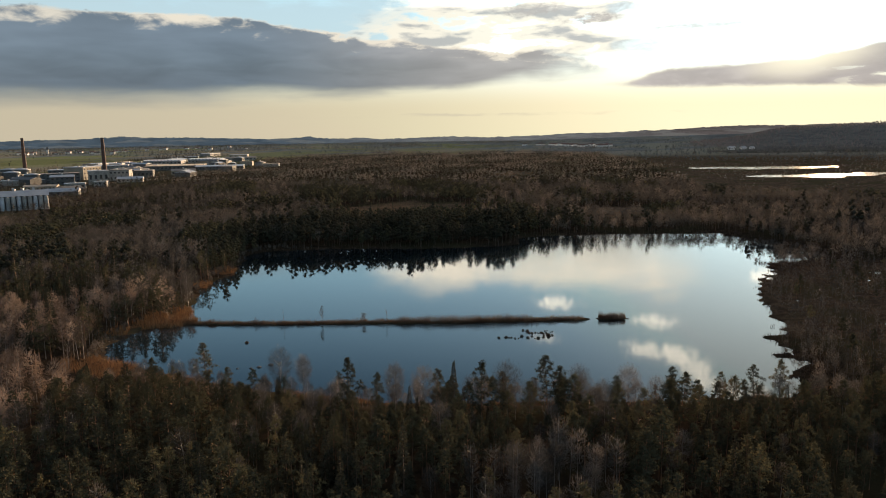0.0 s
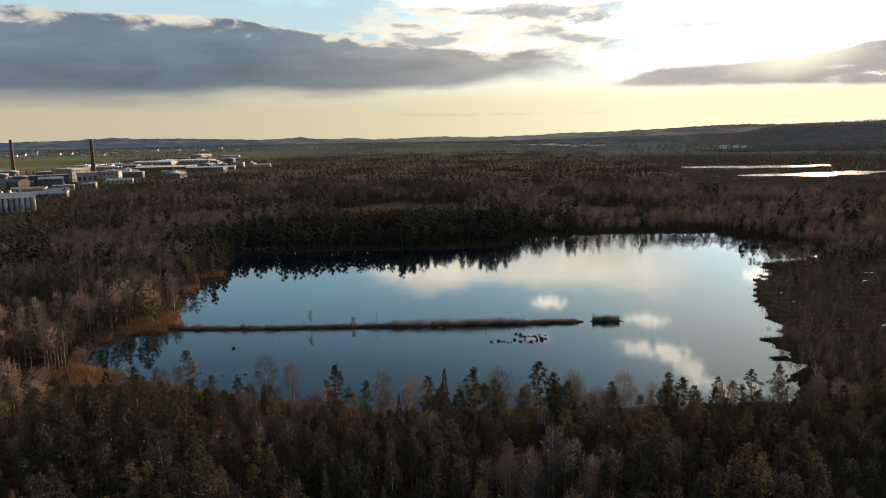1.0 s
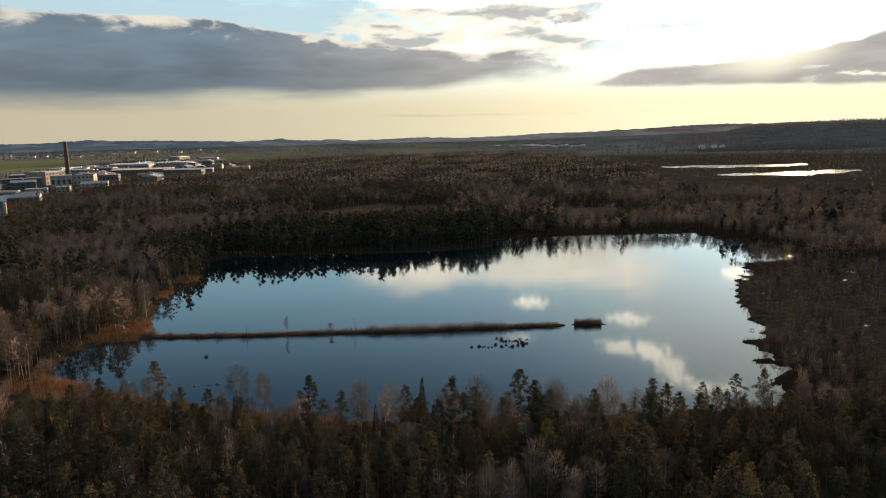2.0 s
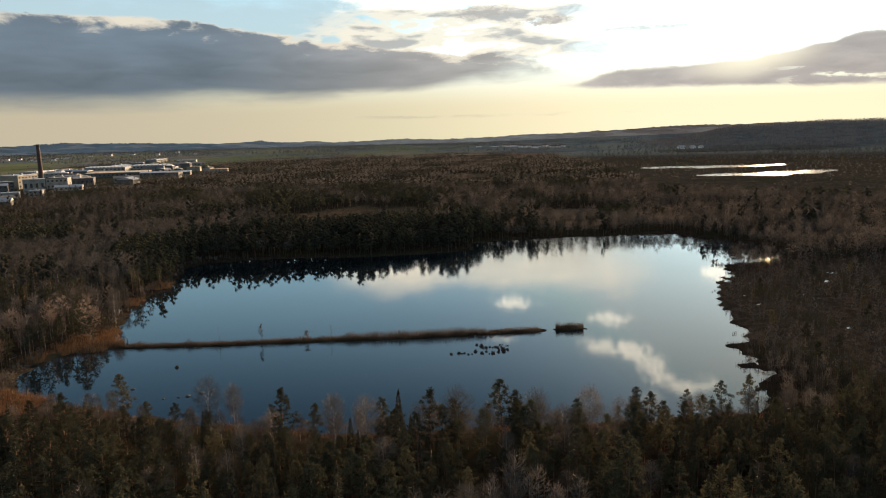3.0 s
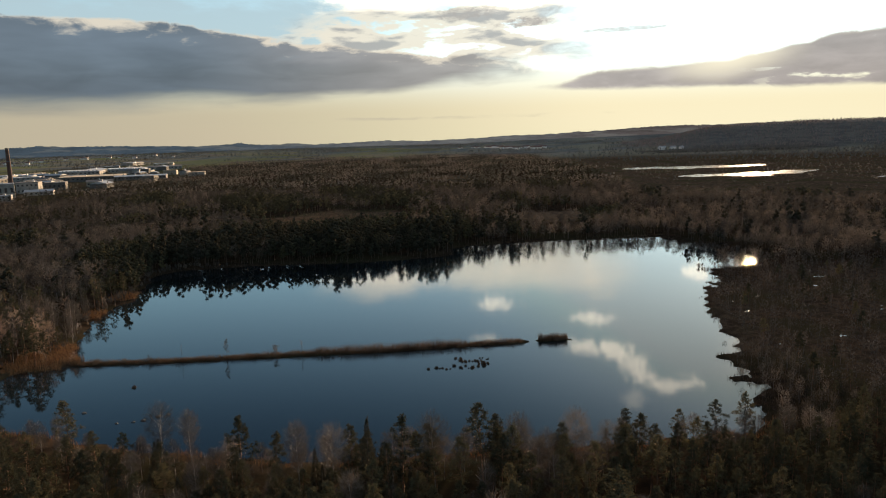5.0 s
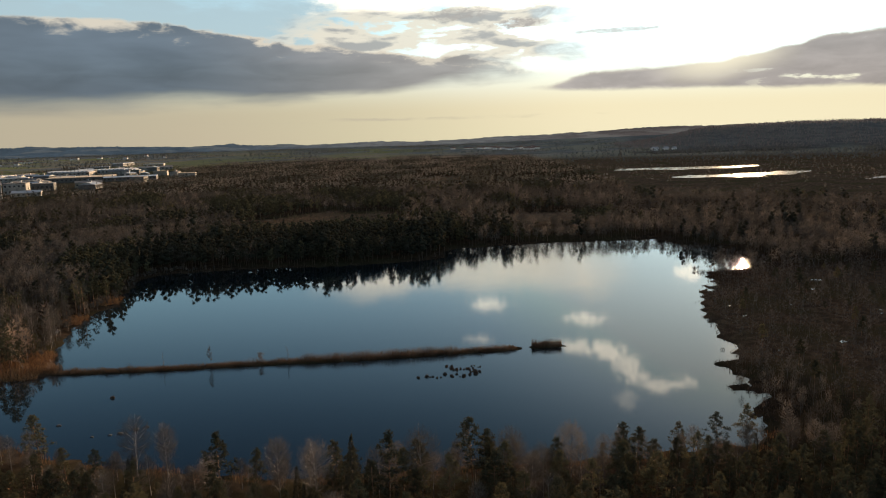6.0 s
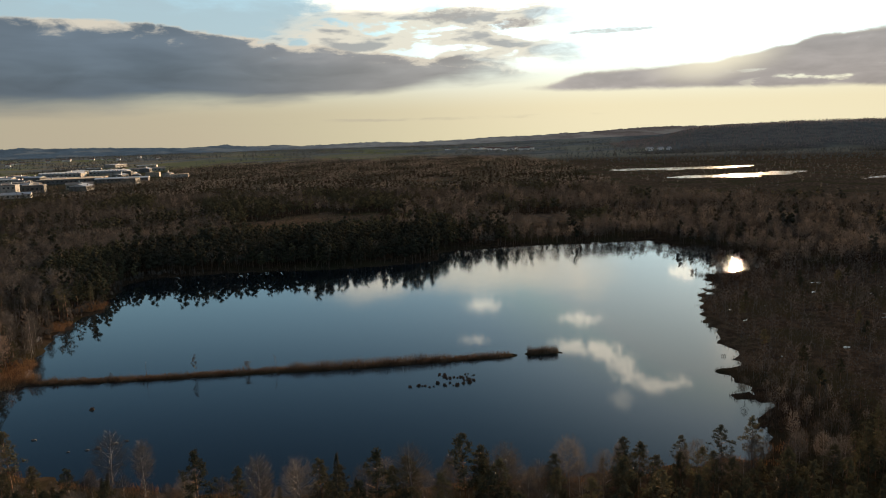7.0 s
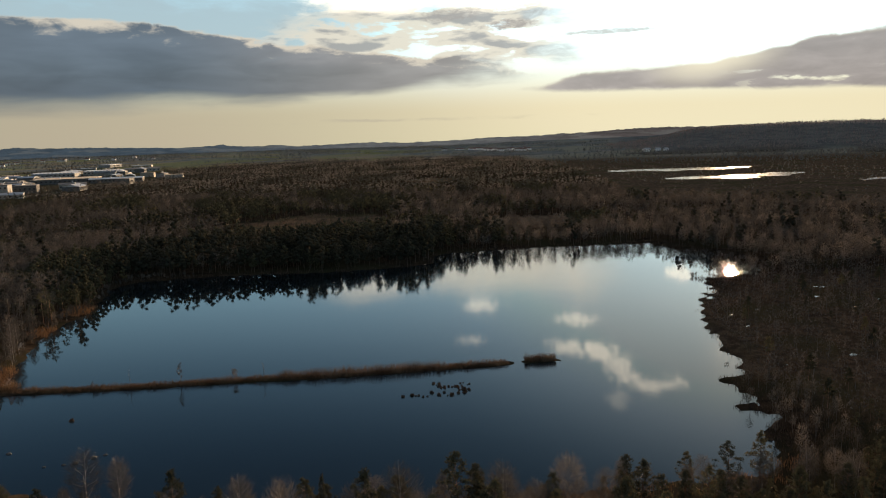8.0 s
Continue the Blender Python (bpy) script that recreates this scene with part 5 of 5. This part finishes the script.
thin_tree("bush", -73.5, 285.5, 3.8, 18, 60, "leafless round bush on the dam", BARK, SHADED_GREY_TWIG, 0.3)
thin_tree("bush", -119, 280, 2.4, 8, 30, "leafless low bush on the dam", BARK, SUNLIT_TWIG, 0.3)


def leaning_birch(x, y, h, tilt, turn):
    r = np.random.default_rng(int(abs(x) + h * 10))
    root = tree_thing("leaning_birch", *birch(r, h, 14, 40, 0.05), BIRCH_BARK, SUNLIT_TWIG, "leaning birch with a bright white trunk above the reeds")
    root["group"] = "birches on the lake shore"
    root.matrix_basis = pose(x, y, float(land(x, y)) - 0.1, 0, 0, turn) @ pose(0, 0, 0, 0, tilt, 0)


leaning_birch(-157, 280, 11, -14, 0)
leaning_birch(-150, 281, 6, 38, -10)
for px, py, h in ((-163, 226, 14), (-170, 243, 15), (-173, 262, 14.5), (-172, 272, 13), (-168, 296, 15), (-176, 310, 14), (-160, 216, 13), (-178, 330, 13.5), (-183, 300, 16), (-180, 250, 15.5)):
    leaning_birch(px, py, h, random.uniform(-6, 6), random.uniform(0, 360))


# ---------- the works and the far houses ----------
def part(name, bm, mat, parent, label=""):
    me = bpy.data.meshes.new(name)
    bm.to_mesh(me)
    bm.free()
    me.materials.append(mat)
    ob = new(name, me)
    ob.parent = parent
    return tagged(ob, label) if label else ob


def box(bm, x0, y0, z0, x1, y1, z1):
    r = bmesh.ops.create_cube(bm, size=1)
    for v in r["verts"]:
        v.co = Vector((x0 + (v.co.x + 0.5) * (x1 - x0), y0 + (v.co.y + 0.5) * (y1 - y0), z0 + (v.co.z + 0.5) * (z1 - z0)))
    return r["verts"]


def hall(name, x, y, turn, w, d, h, wall, roof, label, gable=0.0, saw=0, windows=0, rows=1, group="buildings of the works", vents=0, category="building"):
    """A building: walls, a roof with an edge, its windows one by one, a door, and vents."""
    root = tagged(new(name), label, category, group)
    root.matrix_basis = pose(x, y, float(land(x, y)) - 0.2, 0, 0, turn)
    bm = bmesh.new()
    box(bm, -w / 2, -d / 2, 0, w / 2, d / 2, h)
    part("wall", bm, wall, root)
    bm = bmesh.new()
    if saw:
        step = w / saw
        box(bm, -w / 2 - 0.2, -d / 2 - 0.2, h - 0.3, w / 2 + 0.2, d / 2 + 0.2, h + 0.05)
        teeth = []
        for i in range(saw):
            tooth = bmesh.new()
            x0 = -w / 2 + i * step
            pts = [(x0, h), (x0 + step, h), (x0 + step * 0.15, h + step * 0.35)]
            a = [tooth.verts.new((px, -d / 2 - 0.3, pz)) for px, pz in pts]
            b = [tooth.verts.new((px, d / 2 + 0.3, pz)) for px, pz in pts]
            tooth.faces.new(a[::-1]), tooth.faces.new(b)
            for k in range(3):
                tooth.faces.new((a[k], a[(k + 1) % 3], b[(k + 1) % 3], b[k]))
            bmesh.ops.recalc_face_normals(tooth, faces=tooth.faces)
            teeth.append(tooth)
    elif gable:
        a = [bm.verts.new(c) for c in ((-w / 2 - 0.6, -d / 2 - 0.6, h), (w / 2 + 0.6, -d / 2 - 0.6, h), (w / 2 + 0.6, d / 2 + 0.6, h), (-w / 2 - 0.6, d / 2 + 0.6, h))]
        p, q = bm.verts.new((-w / 2 - 0.6, 0, h + gable)), bm.verts.new((w / 2 + 0.6, 0, h + gable))
        for face in ((a[0], a[1], q, p), (a[2], a[3], p, q), (a[1], a[2], q), (a[3], a[0], p), (a[3], a[2], a[1], a[0])):
            bm.faces.new(face)
    else:
        box(bm, -w / 2 - 0.4, -d / 2 - 0.4, h, w / 2 + 0.4, d / 2 + 0.4, h + 0.7)
        box(bm, -w / 2 + 0.6, -d / 2 + 0.6, h + 0.7, w / 2 - 0.6, d / 2 - 0.6, h + 0.9)
    bmesh.ops.recalc_face_normals(bm, faces=bm.faces)
    rf = part("roof", bm, roof, root)
    if saw:
        for tooth in teeth:
            part("roof_tooth", tooth, roof, rf)
    for i in range(vents):
        bm = bmesh.new()
        vx = -w / 2 + (i + 0.7) * w / (vents + 0.4)
        box(bm, vx - 1.2, -1.5, h + 0.6, vx + 1.2, 1.5, h + 2.4 + gable)
        box(bm, vx - 1.5, -1.8, h + 2.4 + gable, vx + 1.5, 1.8, h + 2.7 + gable)
        part("roof_vent", bm, SHEET, rf)
    for j in range(rows):
        for i in range(windows):
            bm = bmesh.new()
            cx, cz = -w / 2 + (i + 0.5) * w / windows, (j + 0.55) * h / rows
            box(bm, cx - w / windows * 0.22, -d / 2 - 0.12, cz - 0.12 * h / rows, cx + w / windows * 0.22, -d / 2 + 0.3, cz + 0.18 * h / rows)
            win = part("window", bm, GLASS, root)
            bm = bmesh.new()
            box(bm, cx - w / windows * 0.25, -d / 2 - 0.2, cz - 0.16 * h / rows, cx + w / windows * 0.25, -d / 2 + 0.1, cz - 0.125 * h / rows)
            part("sill", bm, CONCRETE, win)
    return root


def chimney(x, y, h, r0, r1, label):
    root = tagged(new("chimney"), label, "chimney", "chimneys of the works")
    root.location = (x, y, float(land(x, y)) - 0.3)
    s = Shape()
    k = np.linspace(0, 1, 9)
    s.tube(np.stack([0 * k, 0 * k, h * k], -1), r0 + (r1 - r0) * k, 20, 0)
    part_ob = new("shaft", mesh_of("shaft", *s.arrays()[:2], [CHIMNEY_BRICK]))
    part_ob.parent = root
    for z in (0.72, 0.86, 0.97):
        s = Shape()
        rr = r0 + (r1 - r0) * z
        s.tube([(0, 0, h * z - 0.6), (0, 0, h * z - 0.6), (0, 0, h * z + 0.6), (0, 0, h * z + 0.6)], [rr * 0.9, rr + 0.25, rr + 0.25, rr * 0.9], 20, 0)
        band = new("steel_band", mesh_of("steel_band", *s.arrays()[:2], [DARK_ROOF]))
        band.parent = root
    bm = bmesh.new()
    box(bm, -r0 * 1.3, -r0 * 1.3, 0, r0 * 1.3, r0 * 1.3, 5)
    part("plinth", bm, CHIMNEY_BRICK, root)
    s = Shape()
    s.tube([(0, 0, h - 0.1), (0, 0, h + 0.5), (0, 0, h + 0.5), (0, 0, h - 1.5)], [r1 + 0.3, r1 + 0.3, r1 * 0.7, r1 * 0.7], 20, 0)
    rim = new("rim", mesh_of("rim", *s.arrays()[:2], [CONCRETE]))
    rim.parent = root


def tank(x, y, r, h, label):
    root = tagged(new("storage_tank"), label, "tank", "tanks of the works")
    root.location = (x, y, float(land(x, y)) - 0.2)
    s = Shape()
    s.tube([(0, 0, 0), (0, 0, h)], [r, r], 28, 0)
    body = new("shell", mesh_of("shell", *s.arrays()[:2], [CONCRETE]))
    body.parent = root
    s = Shape()
    s.tube([(0, 0, h - 0.05), (0, 0, h + 0.4), (0, 0, h + r * 0.22)], [r + 0.3, r + 0.3, 0.2], 28, 0)
    lid = new("lid", mesh_of("lid", *s.arrays()[:2], [SHEET]))
    lid.parent = root
    for i in range(10):
        a = i * math.pi / 5
        bm = bmesh.new()
        box(bm, r * math.cos(a) - 0.25, r * math.sin(a) - 0.25, 0, r * math.cos(a) + 0.25, r * math.sin(a) + 0.25, h - 0.2)
        part("rib", bm, CONCRETE, body)


def silo_block(x, y, turn, w, d, h):
    """A storehouse with a row of tall round silos before its front, under a sheet roof."""
    root = hall("silo_block", x, y, turn, w, d, h, CONCRETE, SHEET, "grey storehouse with white round silos along its front", 5, 0, 0, 1, "buildings of the works", 2)
    for i in range(9):
        s = Shape()
        cx = -w / 2 + (i + 0.5) * w / 9
        s.tube([(cx, -d / 2 - 1.6, 0), (cx, -d / 2 - 1.6, h * 0.92), (cx, -d / 2 - 1.6, h * 0.92 + 1.2)], [2.1, 2.1, 0.5], 14, 0)
        silo = new("silo", mesh_of("silo", *s.arrays()[:2], [PLASTER if i % 3 else SHEET]))
        silo.parent = root


def make_works():
    chimney(-740, 1150, 73, 3.9, 2.5, "tall dark brick chimney behind the white works block")
    chimney(-1152, 1490, 73, 4.4, 2.9, "tall dark brick chimney beside the green field")
    for x, y, r, h in ((-946, 1188, 14, 13), (-975, 1250, 16, 15), (-870, 1141, 13, 12), (-808, 1075, 8, 7), (-1020, 1275, 15, 14)):
        tank(x, y, r, h, "round grey storage tank with a conical sheet lid")
    sites = []

    def works(name, x, y, turn, w, d, h, wall, roof, label, gable, saw, windows, rows, vents):
        sites.append((x, y, w))
        hall(name, x, y, turn, w, d, h, wall, roof, label, gable, saw, windows, rows, "buildings of the works", vents)

    works("process_hall", -805, 1185, 84, 46, 40, 22, CREAM, SHEET, "tall cream process hall with a flat roof", 0, 0, 6, 3, 2)
    works("boiler_house", -703, 1074, 33, 30, 26, 21, PLASTER, SHEET, "tall white boiler house at the chimney's foot", 0, 0, 4, 1, 1)
    works("works_hall", -720, 1165, 20, 32, 30, 18, PLASTER, DARK_ROOF, "white works hall with flat roof", 0, 0, 5, 2, 2)
    works("works_hall", -860, 1225, 30, 64, 36, 16, CONCRETE, SHEET, "long grey works hall behind the tanks", 0, 0, 9, 3, 3)
    works("works_hall", -800, 1115, 38, 58, 30, 15, CONCRETE, DARK_ROOF, "dark grey works hall between the tanks", 0, 0, 8, 3, 1)
    works("works_hall", -758, 1062, 34, 34, 26, 13, CONCRETE, SHEET, "grey works hall with a pale sheet roof", 3, 0, 5, 2, 1)
    works("works_shed", -709, 946, 20, 44, 18, 7, CREAM, TAN_ROOF, "low cream shed with a tan roof", 2, 0, 8, 1, 0)
    works("works_shed", -680, 980, 30, 28, 16, 8, PLASTER, SHEET, "low white shed with a sheet roof", 0, 0, 4, 1, 1)
    works("works_shed", -652, 1000, 24, 18, 14, 9, PLASTER, SHEET, "small white works building", 0, 0, 3, 2, 1)
    works("works_shed", -676, 1120, 25, 40, 24, 6, PLASTER, SHEET, "low white works shed", 3, 0, 6, 1, 0)
    works("works_shed", -620, 866, 26, 40, 24, 6, CONCRETE, SHEET, "low grey shed with a blue-grey roof", 4, 0, 6, 1, 0)
    works("works_shed", -640, 905, 60, 34, 18, 6, CONCRETE, DARK_ROOF, "low long shed with a dark roof", 4, 0, 7, 1, 0)
    works("works_shed", -655, 830, 95, 40, 20, 7, CREAM, SHEET, "long cream shed with sheet roof", 3, 0, 8, 1, 2)
    works("works_hall", -722, 1242, 24, 34, 40, 12, CONCRETE, DARK_ROOF, "hall with dark roof and grey front", 0, 0, 5, 1, 2)
    works("works_hall", -680, 1310, 28, 44, 30, 9, CREAM, DARK_ROOF, "dark-roofed hall with a cream front", 3, 0, 6, 1, 1)
    works("works_hall", -650, 1260, 100, 40, 28, 8, CONCRETE, SHEET, "grey hall at the edge of the wood", 4, 0, 6, 1, 1)
    works("storage_hall", -800, 1510, 17, 118, 84, 9, CONCRETE, TAN_ROOF, "very long storage hall with flat tan roof", 0, 0, 14, 1, 4)
    works("logistics_hall", -692, 1500, 19, 100, 46, 8, CONCRETE, SHEET, "long blue-grey logistics hall at the wood's edge", 2, 0, 14, 1, 4)
    works("saw_tooth_hall", -965, 1765, 12, 95, 50, 9, PLASTER, SHEET, "long white factory hall with saw-tooth roof", 0, 11, 10, 1, 0)
    works("saw_tooth_hall", -890, 1850, 14, 90, 44, 9, PLASTER, SHEET, "white factory hall with saw-tooth roof", 0, 10, 10, 1, 0)
    works("works_hall", -1040, 1600, 94, 80, 40, 10, CREAM, SHEET, "cream hall with sheet roof", 0, 0, 9, 1, 2)
    works("works_hall", -930, 1480, 26, 60, 36, 11, PLASTER, SHEET, "white hall in the works yard", 0, 0, 7, 2, 2)
    works("works_hall", -830, 1370, 20, 50, 34, 10, PLASTER, DARK_ROOF, "white yard hall with a dark roof", 0, 0, 7, 1, 2)
    works("works_hall", -1010, 1900, 95, 90, 40, 8, CONCRETE, SHEET, "long low grey hall with sheet roof", 3, 0, 12, 1, 2)
    works("works_hall", -860, 2000, 24, 90, 40, 8, PLASTER, DARK_ROOF, "white factory hall with a dark roof", 3, 0, 9, 1, 2)
    works("works_hall", -940, 2180, 14, 56, 30, 9, CREAM, SHEET, "cream hall beside the fields", 0, 0, 7, 1, 2)
    works("works_hall", -1060, 2230, 88, 70, 36, 8, PLASTER, SHEET, "white hall beside the fields", 0, 0, 9, 1, 2)
    silo_block(-556, 712, 38, 46, 34, 15)
    sites.append((-556, 712, 60))
    q = random.Random(12)
    made = 0
    while made < 34:
        x, y = q.uniform(-1080, -600), q.uniform(1000, 2150)
        if not town_of(np.array(x), np.array(y)) or any(math.hypot(x - bx, y - by) < 38 + bw * 0.3 for bx, by, bw in sites):
            continue
        made += 1
        wall, roof = q.choice((PLASTER, CONCRETE, CREAM, CONCRETE)), q.choice((SHEET, DARK_ROOF, TAN_ROOF, SHEET))
        hall("works_shed", x, y, 92 + q.uniform(-12, 12) + q.choice((0, 90)), q.uniform(16, 42), q.uniform(12, 24), q.uniform(5, 12), wall, roof,
             "small low shed in the works yard", q.choice((0, 2, 3)), 0, 4, 1, "buildings of the works", q.choice((0, 1)))
    # trees between the buildings
    t = np.random.default_rng(31)
    low_birch = [whole(birch(t, h, 7, 9, 0.32, 3, 0.26)) for h in (11, 13, 10)]
    low_spruce = [whole(spruce(t, h, 7, 8, 2.2, 3)) for h in (12, 14)]
    x, y = scatter(-1400, -470, 600, 2300, 11)
    clear = np.min([np.hypot(x - bx, y - by) - bw * 0.55 - 6 for bx, by, bw in sites], axis=0) > 0
    grove = waves(x, y, 110, 33) + t.normal(0, 0.4, len(x)) > np.interp(y, (700, 900, 1100, 1500), (-1.3, -0.8, 0.0, 0.35))
    ok = (town_of(x, y) > 0.5) & in_view(x, y) & clear & grove & (x > -1000 - 0.1 * y)
    dark = t.uniform(0, 1, len(x)) < 0.4
    for sel, shapes, mats, text in ((ok & dark, low_spruce, [BARK, SPRUCE_LEAF], "dark spruces between the works buildings"), (ok & ~dark, low_birch, [BARK, FAR_WOOD], "bare trees and bushes between the works buildings")):
        strew("works_trees", text, "tree", shapes, mats, x[sel], y[sel], t.uniform(0.4, 0.9, sel.sum()))
    # rows of bare poplars and lone round trees on the fields
    poplar = [whole(far_birch(t, h, 40, 0.5)) for h in (19, 21, 18)]
    px, py = [], []
    for x0, y0, x1, y1, n in ((-1560, 2360, -1180, 2400, 34), (-1500, 2520, -1130, 2560, 30), (-1250, 2760, -700, 2790, 36), (-1900, 2300, -1660, 2330, 14), (-900, 2960, -350, 2980, 34)):
        k = np.linspace(0, 1, n) + t.normal(0, 0.01, n)
        px.append(x0 + (x1 - x0) * k)
        py.append(y0 + (y1 - y0) * k + t.normal(0, 5, n))
    px, py = np.concatenate(px), np.concatenate(py)
    strew("poplar_rows", "rows of tall bare poplars between the far fields", "tree", poplar, [BARK, FAR_WOOD], px, py, t.uniform(0.75, 1.15, len(px)))
    lone = [whole(far_birch(t, h, 110, 0.4)) for h in (15, 13)]
    px, py = np.array([-1395.0, -1290, -1480, -1230, -1340, -1560, -1310, -1120]), np.array([1700.0, 1790, 1860, 1905, 2010, 2060, 1640, 2050])
    strew("field_trees", "lone round bare trees on the green field", "tree", lone, [BARK, FAR_WOOD], px, py, t.uniform(0.7, 1.1, len(px)))
    # houses of the villages
    r = random.Random(4)
    for cx, cy, sx, sy, n, turn in ((-1900, 2750, 220, 120, 12, 30), (-1650, 3350, 260, 90, 8, 20), (180, 3140, 120, 130, 26, -6), (40, 3330, 120, 80, 10, -6)):
        for i in range(n):
            x, y = cx + r.uniform(-sx, sx), cy + r.uniform(-sy, sy)
            hall("house", x, y, turn + r.uniform(-30, 30), r.uniform(14, 22), r.uniform(10, 14), r.uniform(6, 9), WHITE_WALL, TILE_ROOF,
                 "far white house with a red tiled roof", 4, 0, 4, 2, "houses of the far villages", 0, "house")
    for dx, w, h in ((0, 24, 7), (34, 18, 6), (60, 12, 5)):
        hall("farm_building", 618 + dx, 2440 - dx * 0.2, 24, w, 12, h, WHITE_WALL, SHEET, "white farm building below the ridge", 5, 0, 5, 1, "far farm", 0, "building")
    hall("church_tower", -1935, 2640, 30, 6, 6, 21, WHITE_WALL, DARK_ROOF, "white church tower far across the fields", 11, 0, 1, 3, "houses of the far villages", 0, "tower")


make_works()


def shelter(x, y):
    """A pale lean-to of planks above the shore."""
    root = tagged(new("shelter"), "small pale wooden lean-to at the reed edge", "shelter")
    root.matrix_basis = pose(x, y, float(land(x, y)), 0, 0, -35)
    for i in range(7):
        bm = bmesh.new()
        vs = box(bm, -1.4 + i * 0.4, -1.2, 0, -1.02 + i * 0.4, 1.2, 0.06)
        m = pose(0, 0, 1.5, 38, 0, 0)
        for v in vs:
            v.co = m @ v.co
        part("plank", bm, PALE_WOOD, root)
    for px, py, h in ((-1.2, 0.8, 2.1), (1.2, 0.8, 2.1), (-1.2, -0.8, 0.9), (1.2, -0.8, 0.9)):
        bm = bmesh.new()
        box(bm, px - 0.06, py - 0.06, -0.2, px + 0.06, py + 0.06, h)
        part("post", bm, PALE_WOOD, root)


shelter(-172, 327)
